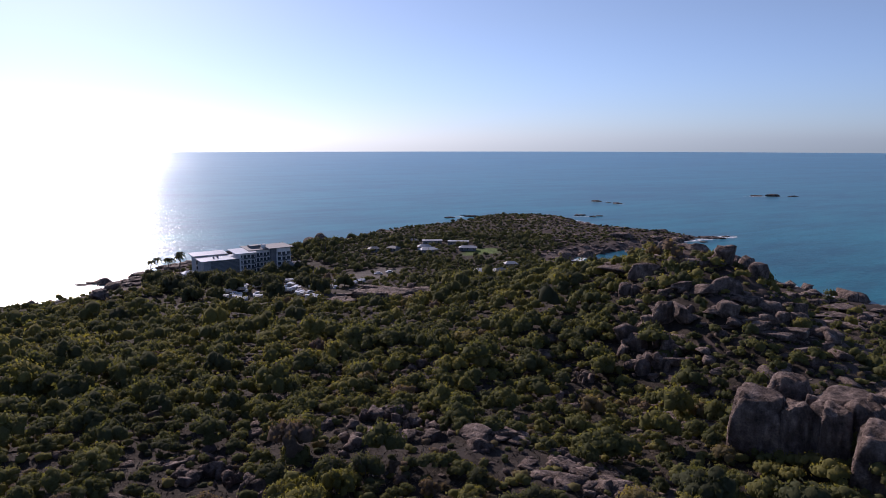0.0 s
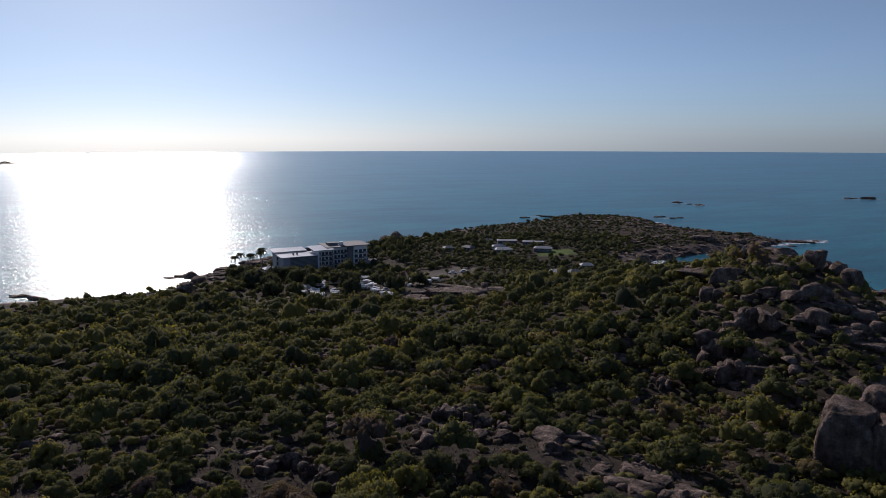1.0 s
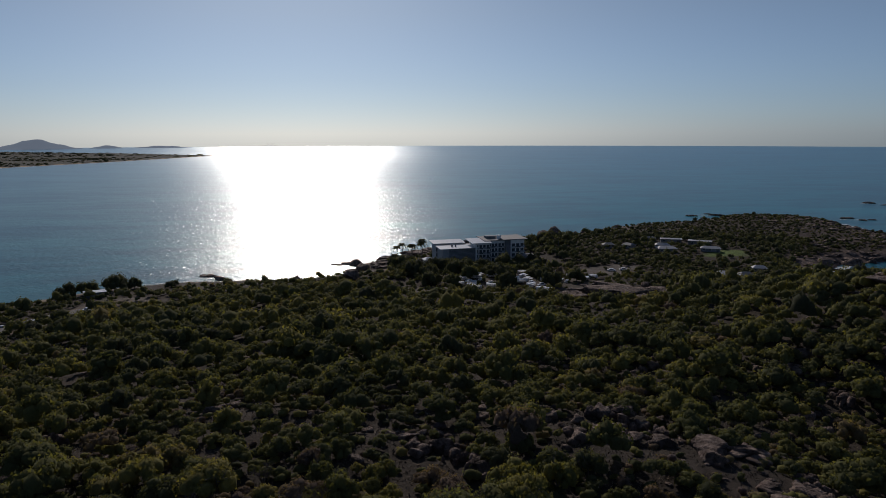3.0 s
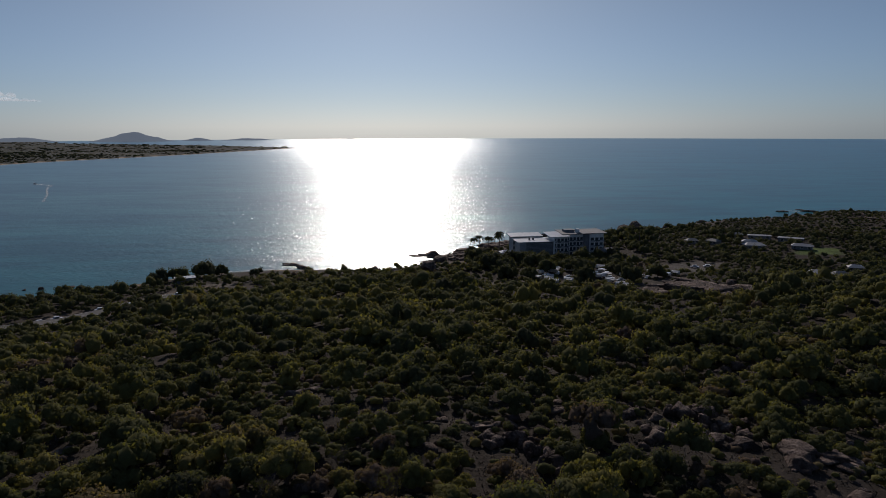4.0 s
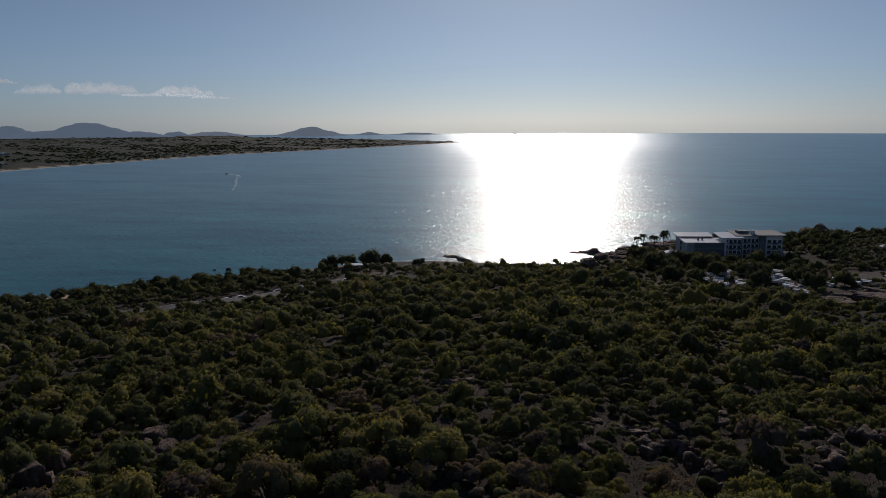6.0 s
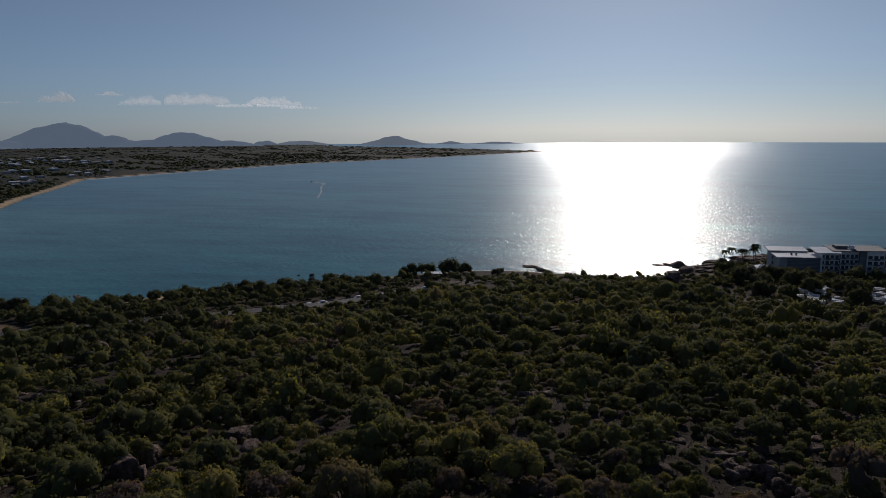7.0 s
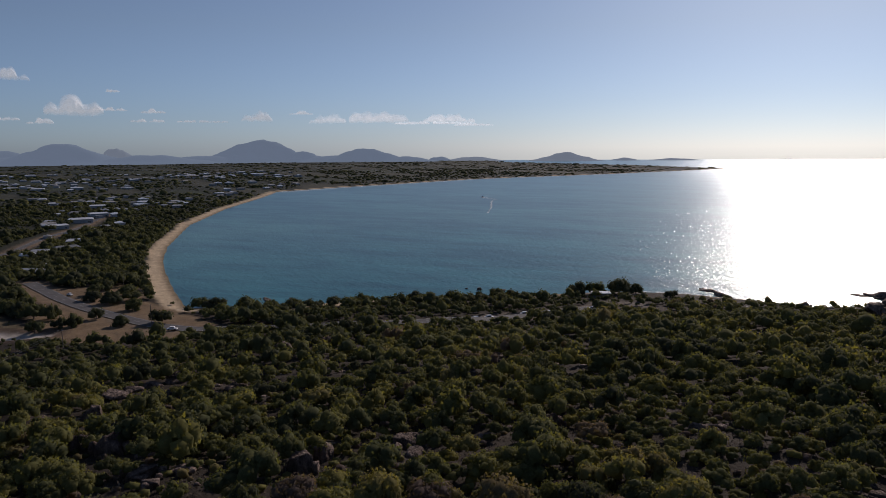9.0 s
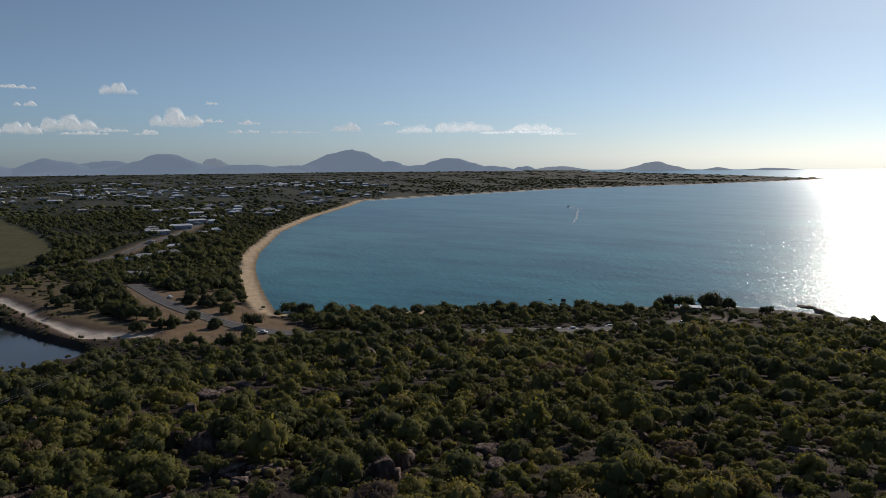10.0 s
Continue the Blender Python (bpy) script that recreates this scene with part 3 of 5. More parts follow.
def tree_templates(count, puffs, fine, leaves, size, seed, spread=0.62, solid=True, bottom=-0.35):
    """Crowns one metre in radius, standing on z = 0: rounded puffs of foliage at uneven heights, fringed by loose sprays. Arrays of corners, triangles and normals."""
    rng = np.random.default_rng(seed)
    bv, bf = BALLS[fine]
    bf = bf[bv[bf].mean(1)[:, 2] > bottom]
    used = np.unique(bf)
    bv, bf = bv[used], np.searchsorted(used, bf)
    out = []
    for _ in range(count):
        n = puffs
        ang, rad = np.arange(n) * 2.4 + rng.uniform(-0.6, 0.6, n), np.sqrt((np.arange(n) + rng.uniform(0, 0.9, n)) / n) * spread * (n > 1)
        c = np.stack([np.cos(ang) * rad, np.sin(ang) * rad, 0.40 + 0.42 * (1 - rad ** 1.5) + rng.uniform(-0.16, 0.16, n)], 1)
        cr = rng.uniform(0.72, 1.3, n) * (0.86 / n ** 0.40)
        vs, fs, ns, at = [], [], [], 0
        mid = np.array((0, 0, 0.3))
        for k in range(n if solid else 0):
            lump = 1 + (0.10 if fine > 1 else 0.06) * np.sin(bv @ rng.normal(size=3) * 4 + k) + (0.07 if fine > 1 else 0.13) * rng.normal(size=len(bv))
            cv = bv * lump[:, None] * cr[k] * np.array((1, 1, 0.86)) * (0.82 if leaves > 20 else 1.0) + c[k]
            vs.append(cv), fs.append(bf + at), ns.append(bv + 0.35 * (cv - mid) + (0, 0, 0.3) + 0.10 * rng.normal(size=bv.shape))
            at += len(cv)
        if leaves:
            which = rng.integers(0, n, leaves)
            d = rng.normal(size=(leaves, 3))
            d[:, 2] = abs(d[:, 2]) * 0.95 - 0.22
            d /= np.linalg.norm(d, axis=1)[:, None]
            p = c[which] + d * (cr[which] * rng.uniform(0.9, 1.1, leaves))[:, None] * (1, 1, 0.88)
            nrm = d + rng.normal(size=d.shape) * 0.45
            nrm /= np.linalg.norm(nrm, axis=1)[:, None]
            t = np.cross(nrm, rng.normal(size=d.shape))
            t /= np.linalg.norm(t, axis=1)[:, None]
            b = np.cross(nrm, t)
            s = (size * rng.uniform(0.6, 1.3, leaves))[:, None]
            vs.append(np.stack([p - t * s * 0.5, p + t * s * 0.5 + b * s * 0.15, p + b * s], 1).reshape(-1, 3))
            fs.append(np.arange(leaves * 3).reshape(-1, 3) + at)
            # each spray is shaded as a piece of its puff
            ns.append(np.repeat(d + 0.35 * (p - mid) + (0, 0, 0.35) + rng.normal(size=d.shape) * 0.15, 3, 0))
        nn = np.concatenate(ns)
        out.append((np.concatenate(vs), np.concatenate(fs), nn / np.linalg.norm(nn, axis=1)[:, None]))
    return out


def joined(name, where, templates, label, category, rng):
    """Many crowns in one mesh. where: rows of x, y, z, radius, height factor, tint."""
    vs, fs, ts, ns, at = [], [], [], [], 0
    for x, y, z, r, h, tint in where:
        v, f, n = templates[rng.integers(0, len(templates))]
        a = rng.uniform(0, 6.2832)
        ca, sa = math.cos(a), math.sin(a)
        ns.append(np.stack([n[:, 0] * ca - n[:, 1] * sa, n[:, 0] * sa + n[:, 1] * ca, n[:, 2]], 1).astype(np.float32))
        ca, sa = ca * r, sa * r
        vs.append(np.stack([v[:, 0] * ca - v[:, 1] * sa + x, v[:, 0] * sa + v[:, 1] * ca + y, v[:, 2] * r * h + z], 1).astype(np.float32))
        fs.append(f + at)
        ts.append(np.full(len(v), tint, np.float32))
        at += len(v)
    me = raw(name, np.concatenate(vs), np.concatenate(fs), True)
    me.normals_split_custom_set_from_vertices(np.concatenate(ns))
    att = me.attributes.new("tint", "FLOAT", "POINT")
    att.data.foreach_set("value", np.concatenate(ts))
    return tagged(part(name, me, LEAF_FAR), label, category, kind="stuff")


CLOUDS = [  # azimuth, elevation of the base, width, height
    (88.1, 4.78, 217, 94), (92.1, 2.19, 362, 125), (94.7, 1.94, 253, 80), (84.5, 2.54, 272, 130), (88.8, 2.1, 145, 36), (86.6, 1.92, 163, 36), (72.3, 2.18, 308, 87),
    (64.0, 2.08, 640, 92), (57.4, 2.08, 400, 68), (58.6, 1.92, 560, 26), (79.8, 2.06, 181, 36), (79.4, 2.7, 145, 36), (82.2, 2.85, 181, 29), (94.2, 3.8, 109, 43), (94.6, 4.95, 199, 29),
    (76.0, 2.06, 326, 22), (55.5, 1.78, 326, 22), (82.1, 4.14, 90, 33), (68.6, 2.69, 145, 29), (90.7, 1.89, 290, 29)]
for k, c in enumerate(CLOUDS):
    build_cloud(*c, seed=40 + k)


# ---- bush, trees and scrub ----
# granite outcrops on the slopes
SLOPE_ROCKS = [  # azimuth, distance, half width, height
    (20.3, 101, 3.0, 1.4), (19.0, 103, 2.2, 1.5), (17.6, 98, 1.7, 1.3), (16.0, 97, 1.6, 1.2), (15.2, 93, 2.2, 1.5), (14.2, 94, 1.3, 1.0), (21.6, 107, 2.4, 1.0), (12.2, 118, 2.4, 1.1), (9.8, 117, 2.0, 1.0),
    (5.9, 121, 2.8, 1.5), (7.5, 106, 2.6, 1.1), (8.5, 305, 6, 1.8),]
GULLY_ROCKS = [  # azimuth, distance, half width, height
    (4.2, 123, 2.8, 1.5), (2.4, 120, 2.2, 1.1), (1.0, 118, 1.6, 1.0), (5.4, 112, 3.0, 1.4), (3.0, 110, 3.4, 1.4), (-2.5, 111, 5.0, 1.8), (-5.0, 112, 4.4, 1.6), (-9.5, 103, 3.6, 1.3), (-12.0, 101, 4.2, 1.4),
    (-14.5, 98, 4.0, 1.3), (-8.4, 96, 3.4, 1.2), (-11.0, 94, 3.6, 1.2), (-16.5, 97, 3.4, 1.2), (-18.2, 99, 3.0, 1.1), (-10, 108, 2.6, 1.3), (1.8, 164, 3.0, 1.6),]
EAST_ROCKS = [  # azimuth, distance, half width, height
    (-14.8, 190, 5.6, 2.9), (-16.6, 178, 4.6, 3.2), (-18.8, 196, 5.4, 3.0), (-20.2, 212, 6, 2.9), (-22.2, 196, 6, 2.9), (-14.6, 226, 5, 3), (-15.9, 236, 6.5, 3.4), (-18.6, 250, 8, 3.4), (-21.5, 246, 7, 3.6),
    (-23.2, 252, 6, 3.6), (-24.1, 258, 5, 3.6), (-19.6, 274, 8, 3.4),]
EAST_ROCKS += [  # azimuth, distance, half width, height
    (-17.6, 278, 7, 3.6), (-13.5, 262, 7, 2.6), (-12.0, 274, 6, 2.4), (-20.7, 292, 6, 4), (-22.5, 282, 5, 3.5), (-24.6, 274, 4, 3), (-26, 262, 5, 2.5), (-28, 240, 6, 2.9), (-29, 206, 6, 2.9),
    (-27, 196, 6, 2.9), (-25, 212, 5, 2.5), (-31, 220, 6, 2.9), (-11.8, 170, 3.4, 2.0),]
WEST_ROCKS = [  # azimuth, distance, half width, height
    (28.8, 264, 5.0, 1.4), (27.9, 261, 3.0, 1.1), (83.1, 200, 4.4, 1.5), (81.8, 205, 3.4, 1.4), (80.4, 213, 3.8, 1.6), (79.0, 217, 2.8, 2.4), (84.5, 175, 1.5, 3.6), (84.9, 176, 2.0, 2.4), (86.2, 146, 1.2, 3.0),
    (83.8, 139, 2.8, 2.6), (81.8, 118, 4.0, 1.5), (78.5, 117, 3.0, 0.9), (69.8, 112, 2.3, 3.4), (67.9, 117, 2.0, 2.4), (61.2, 123, 2.3, 2.0), (60.4, 125, 1.8, 1.7), (59.1, 124, 3.0, 1.4), (58.4, 127, 2.4, 1.1),]
WEST_ROCKS += [  # azimuth, distance, half width, height
    (55.2, 124, 2.2, 0.9), (81.0, 160, 3.0, 0.9), (74.9, 189, 2.2, 0.9), (48.5, 132, 1.7, 1.6), (70.7, 243, 3.0, 2.0), (55.3, 236, 3.6, 1.9), (56.4, 232, 3.0, 1.2), (53.2, 211, 3.0, 1.4), (42.8, 193, 2.2, 1.5),
    (36, 132, 2.4, 1.0), (87.4, 112, 2.2, 1.0), (27.6, 368, 3.4, 2.8), (26.0, 372, 4.6, 2.8), (29.2, 372, 3, 2.6), (30.4, 384, 3, 2),]
OUTCROPS = [(*o_, int(o_[3] < 0.5 * o_[2])) for o_ in SLOPE_ROCKS + GULLY_ROCKS + EAST_ROCKS + WEST_ROCKS]

COVE = np.array([(-278, 300), (-266, 286), (-250, 288), (-236, 295), (-218, 301), (-210, 307), (-224, 324), (-252, 324)], float)
GARDEN = np.array([(6, 444), (40, 448), (40, 470), (10, 468)], float)
HOTEL = np.array([(-152, 392), (-128, 366), (-66, 408), (-80, 440), (-112, 440)], float)
HOUSES = [  # houses among the trees on the headland: x, y, length, width, height, turn, tin roof
    (-10, 476, 15, 10, 4.2, 20, 1), (-34, 486, 9, 7, 3.6, -30, 0), (-8, 519, 18, 7, 4.2, 5, 1), (11, 513, 19, 7, 4.6, -5, 1), (17, 486, 15, 7, 3.4, -4, 1),
    (-47, 482, 9, 7, 3.4, 25, 0), (-23, 523, 11, 6, 3.6, 10, 0), (22, 381, 13, 8, 3.6, -12, 1), (40, 417, 9, 6, 3.4, 5, 1), (-13, 492, 11, 6, 3.8, 8, 1), (30, 376, 8, 6, 3.0, 20, 0)]
rng = np.random.default_rng(11)


def scatter(az0, az1, r0, r1, step, jitter=0.48):
    """Jittered places on a grid, in a sector round the camera's foot."""
    g = np.arange(-r1, r1, step)
    x, y = np.meshgrid(g, g)
    x, y = x.ravel() + rng.uniform(-jitter, jitter, x.size) * step, y.ravel() + rng.uniform(-jitter, jitter, y.size) * step
    r, az = np.hypot(x, y), np.degrees(np.arctan2(-x, y))
    k = (r > r0) & (r < r1) & (az > az0) & (az < az1)
    return x[k], y[k]


def grows(x, y):
    """Where bush grows: 0 to 1."""
    z, d = land(x, y)
    r = np.hypot(x, y)
    rocky = (np.clip((y - 330) / 40, 0, 1) * (x > -230) + np.clip((x - 70) / 50, 0, 1)) > 0.5
    k = np.where(rocky, np.clip((d + 5 * wobble(x, y, 26, 5) - np.where(x < -135, 19, 12)) / 14, 0, 1), np.clip((d - 5) / 5, 0, 1))
    k = np.where((~rocky) & (d < 14) & (x < -390), 0, k)
    k = k * np.where((x > 55) & (y > 90) & (r < 400), np.where(wobble(x, y, 31, 61) + 0.8 * wobble(x, y, 12, 62) + np.clip((x - 95) / 60, -0.6, 0.6) > -0.15, np.where(x > 125, 0.55, 0.3), 0.85), 1.0)
    k = k * np.where((y > 545) & (x > -30), np.where(wobble(x, y, 34, 63) + 0.7 * wobble(x, y, 13, 64) + np.clip((x - 70) / 60, -0.8, 0.9) > 0.25, 0.4, 1.0), 1.0)
    bare = (wobble(x, y, 37, 11) + 0.7 * wobble(x, y, 15, 12) > 0.5) & (r < 420)
    k = np.where(bare, k * 0.62, k * 0.98)
    for poly, keep in ((FLAT, 0.22), (POND, 0), (CREEK, 0), (PAN, 0), (VERGE, 0), (PADDOCK, 0), (CAMP, 0.5), (FORECOURT, 0.05), (LAWN, 0), (CARPARK, 0.3), (SLAB, 0.03), (HOTEL, 0), (COVE, 0), (GARDEN, 0.12), (FORECOURT + (-4, -16), 0.8)):
        k = np.where(edge_distance(poly, x, y) > (-8 if poly is CREEK else 0.5 if poly is POND else -2), k * keep, k)
    for az_, r_, s_, *_ in OUTCROPS:
        lean_ = 6.5 if az_ > 55 else 5.0 if r_ < 240 else 2.0
        px, py = -math.sin(radians(az_)) * (r_ - lean_), math.cos(radians(az_)) * (r_ - lean_)
        k = np.where(np.hypot(x - px, y - py) < (s_ + 3.4 if az_ > 55 and r_ < 220 else s_ + 2.2 if r_ < 180 else s_ * 0.8 + 1.6 if r_ < 240 else s_ * 0.45), 0, k)
    for h in HOUSES:
        k = np.where((abs(x - h[0]) < h[2] * 0.6) & (abs(y - h[1]) < h[3] * 1.1), 0, k)
    k = np.where(track_distance(x, y) < np.where(x < -520, 17, 8.5), 0, k)
    return np.where(d > 1, k, 0), z


def tints(x, y):
    """Kinds of bush in patches: dark, olive, yellow-green, dry."""
    t = 0.46 + 0.20 * wobble(x, y, 60, 21) + 0.12 * wobble(x, y, 23, 22) + rng.normal(size=len(x)) * 0.145
    return np.clip(t, 0.02, 0.98)


NEARS, MIDNEARS = tree_templates(10, 15, 1, 1150, 0.075, 1), tree_templates(12, 11, 1, 360, 0.10, 5)
MIDS, FARS = tree_templates(14, 6, 1, 150, 0.14, 2), tree_templates(14, 3, 1, 46, 0.2, 3)
SPRIGS = tree_templates(8, 2, 1, 14, 0.3, 7)
GROVES, DOTS = tree_templates(10, 3, 1, 38, 0.22, 8), tree_templates(6, 1, 1, 0, 0.5, 4)

x, y = scatter(-36, 100, 66, 800, 4.0)
k, z = grows(x, y)
keep = rng.uniform(size=len(x)) < k
x, y, z = x[keep], y[keep], z[keep]
r = np.hypot(x, y)
size = np.clip(rng.lognormal(0.74, 0.38, len(x)) * (1 + 0.24 * wobble(x, y, 70, 51)), 0.8, 4.6) * np.where(y > 520, 0.8, 1.0)
size = np.where((y > 560) & (x > -60), size * 0.6, size)
tint = tints(x, y)
tint = np.where((y > 380) | (x < -230), tint * 0.6, tint)
size = np.where((y > 345) & (y < 520) & (x > -75), size * 0.78, size)
size = np.where((x < -205) & (x > -275) & (y > 125) & (y < 260), size * 0.92, size)
size = np.where((x < -100) & (y > 280) & (land(x, y)[1] < 26), size * 0.5, size)
size = np.where((x > 85) & (y > 120), size * 0.72, size)
size = np.where((abs(x + 80) < 60) & (y > 276) & (y < 352), size * 0.6, size)
size = np.where((x < -190) & (y > 235) & (y < 330), size * 0.8, size)
size = np.where((x < -262) & (y < 25) & (r < 400), size * 0.8, size)
size = np.where((edge_distance(PAN, x, y) > -16) | (edge_distance(POND, x, y) > -14), size * 0.42, size)
flat = rng.uniform(0.85, 1.4, len(x)) + 0.25 * (rng.uniform(size=len(x)) < 0.15)
lift = np.where(rng.uniform(size=len(x)) < 0.6, rng.uniform(0.1, 0.45, len(x)), 0.0) * size * (r < 330)
order = np.argsort(r)
near, rest = order[:300], order[300:]
rows = np.stack([x, y, z - 0.25 + lift, size, flat, tint], 1)
close, mid, far = rest[r[rest] < 130], rest[(r[rest] >= 130) & (r[rest] < 205)], rest[r[rest] >= 205]
joined("bushland", rows[close], MIDNEARS, "dense olive-green coastal scrub on the upper slope", "bush", rng)
joined("bushland", rows[mid], MIDS, "dense olive-green coastal scrub covering the hillside", "bush", rng)
low_x, low_y = scatter(-36, 100, 66, 185, 2.7)
low_k, low_z = grows(low_x, low_y)
low_k = rng.uniform(size=len(low_x)) < np.clip(low_k * 2.0, 0.45, 0.85)
low_x, low_y, low_z = low_x[low_k], low_y[low_k], low_z[low_k]
low = np.stack([low_x, low_y, low_z - 0.15, rng.uniform(0.55, 1.25, len(low_x)), rng.uniform(0.6, 1.1, len(low_x)), np.clip(rng.normal(0.62, 0.28, len(low_x)), 0.02, 1.0)], 1)
for az0_, az1_, r0_, r1_, step_ in ((-36, -9, 185, 345, 3.3), (-20, 12, 540, 770, 3.8)):
    low_x, low_y = scatter(az0_, az1_, r0_, r1_, step_)
    low_z, low_d = land(low_x, low_y)
    low_k = (low_d > 7) & (rng.uniform(size=len(low_x)) < 0.42 + 0.3 * wobble(low_x, low_y, 30, 65)) & ((r0_ < 300) | (low_y > 540))
    n_ = int(low_k.sum())
    low = np.concatenate([low, np.stack([low_x[low_k], low_y[low_k], low_z[low_k] - 0.15, rng.uniform(0.7, 1.7, n_), rng.uniform(0.45, 0.9, n_), np.clip(rng.normal(0.38, 0.25, n_), 0.02, 1.0)], 1)])
joined("undergrowth", low, SPRIGS, "low dry brown and olive undergrowth between shrubs and rocks", "undergrowth", rng)
joined("bushland", rows[far], FARS, "dark green bush over the slope and headland", "bush", rng)
# the wooded plain and the town's gardens
x2, y2 = scatter(40, 101, 340, 1150, 6.6)
x3, y3 = scatter(34, 101, 1150, 2600, 14.0)
x4, y4 = scatter(34, 101, 2600, 4800, 31.0)
plain_rows = []
for px_, py_, lo_, hi_, shape_ in ((x2, y2, 1.7, 3.9, 1.0), (x3, y3, 3.0, 6.0, 0.42), (x4, y4, 6, 11, 0.17)):
    k, zp_ = grows(px_, py_)
    r_ = np.hypot(px_, py_)
    open_ = np.clip(0.75 + 0.55 * wobble(px_, py_, 210, 31) + 0.3 * wobble(px_, py_, 90, 32), 0.4, 1)
    strips_ = wobble(px_ * 0.35, py_ * 1.6, 330, 7) + 0.6 * wobble(px_, py_, 500, 9)
    open_ = np.where(r_ > 1350, np.where((strips_ > 0.4) | (strips_ < -0.5), 0.03, open_ * 0.8), open_)
    keep = (rng.uniform(size=len(px_)) < k * open_) & (px_ < -330)
    n = int(keep.sum())
    # beyond 1100 m the leaf tints are lighter: distance haze put into the colour
    plain_rows.append(np.stack([px_[keep], py_[keep], zp_[keep] - 0.4, np.clip(rng.lognormal(0.0, 0.36, n) * (lo_ + hi_) * 0.44 * (1 + 0.4 * wobble(px_[keep], py_[keep], 75, 33)), lo_ * 0.7, hi_ * 1.5) * np.where(px_[keep] > -480, 1.25, 1.0) * np.where(edge_distance(PAN, px_[keep], py_[keep]) > -12, 0.45, 1.0), rng.uniform(0.8, 1.3, n) * shape_, np.clip(tints(px_[keep], py_[keep]) * np.where(r_[keep] > 1100, 0.75, np.where(px_[keep] > -520, 0.3, 0.45)), 0, np.where(r_[keep] > 1100, 0.52, 0.45))], 1))
joined("woodland", plain_rows[0], GROVES, "dark trees between the beach and the town", "trees", rng)
joined("woodland", np.concatenate(plain_rows[1:]), DOTS, "far tree belts and gardens on the coastal plain", "trees", rng)


def trunk_mesh(seed, bare=False):
    """A short forked trunk with limbs, for a crown one metre in radius."""
    q = np.random.default_rng(seed)
    bm = bmesh.new()
    for _ in range(3 if not bare else 6):
        a, lean = q.uniform(0, 6.28), q.uniform(0.1, 0.45)
        p = Vector((q.normal() * 0.04, q.normal() * 0.04, 0.0))
        m = p + Vector((math.cos(a) * lean, math.sin(a) * lean, q.uniform(0.4, 0.6)))
        tube(bm, p, m, 0.045, 0.028, 5)
        for _ in range(3 if not bare else 5):
            b = a + q.uniform(-1.2, 1.2)
            e = m + Vector((math.cos(b) * q.uniform(0.1, 0.4), math.sin(b) * q.uniform(0.1, 0.4), q.uniform(0.15, 0.45)))
            tube(bm, m, e, 0.02, 0.009, 4)
            for _ in range(2 if not bare else 6):
                g = e + Vector((q.normal() * 0.16, q.normal() * 0.16, q.uniform(0.02, 0.26)))
                tube(bm, e, g, 0.008, 0.004, 3)
    me = bpy.data.meshes.new("trunk")
    bm.to_mesh(me), bm.free()
    me.materials.append(BARK if not bare else TWIG)
    return me


def near_bush():
    trunks = [trunk_mesh(70 + k) for k in range(4)]
    bare = [trunk_mesh(90 + k, True) for k in range(4)]
    crowns = []
    for v, f, nn in NEARS:
        me = raw("crown", v, f, True)
        me.normals_split_custom_set_from_vertices(nn)
        me.materials.append(LEAF)
        crowns.append(me)
    sparse = []
    for v, f, nn in tree_templates(3, 9, 1, 380, 0.06, 9, 0.7, False):
        me = raw("crown", v, f, True)
        me.materials.append(LEAF)
        sparse.append(me)
    for n, i in enumerate(near):
        s = float(size[i])
        m = Matrix.Translation((x[i], y[i], z[i] - 0.15)) @ Matrix.Rotation(rng.uniform(0, 6.28), 4, "Z") @ Matrix.Diagonal((s, s, s * flat[i], 1))
        dry = tint[i] > 0.66 and rng.uniform() < 0.75
        ob = new("dry_shrub" if dry else "shrub")
        ob.matrix_world = m
        tagged(ob, "half-bare grey shrub with dry twigs on the hillside" if dry else "round olive-green shrub on the stony hillside", "shrub", "shrubs on the hill")
        part("trunk", (bare if dry else trunks)[n % 4], None, ob)
        part("crown", sparse[n % 3] if dry else crowns[n % 10], None, ob)


near_bush()


def lone_tree(px, py, wide, tall, seed, label, category="tree", name="tree"):
    """A single tree with a bole, limbs and a leafy crown."""
    q = np.random.default_rng(seed)
    ob = new(name)
    ob.location = (px, py, height(px, py) - 0.1)
    bm = bmesh.new()
    fork = Vector((q.normal() * 0.2, q.normal() * 0.2, tall * 0.38))
    tube(bm, (0, 0, 0), fork, 0.03 * tall + 0.05, 0.025 * tall, 7)
    for k in range(6):
        a = k * 1.05 + q.uniform(-0.3, 0.3)
        tip = fork + Vector((math.cos(a) * wide * 0.33, math.sin(a) * wide * 0.33, tall * q.uniform(0.15, 0.36)))
        tube(bm, fork, tip, 0.016 * tall, 0.006 * tall, 5)
    part("trunk", bm, BARK, ob)
    v, f, nn = tree_templates(1, 16, 1, 560, 0.085, seed)[0]
    v = (v - (0, 0, 0.40)) * (wide * 0.62, wide * 0.62, tall * 1.28) + (0, 0, tall * 0.06)
    me = raw("crown", v, f, True)
    me.normals_split_custom_set_from_vertices(nn)
    part("crown", me, LEAF_DARK, ob)
    return tagged(ob, label, category)


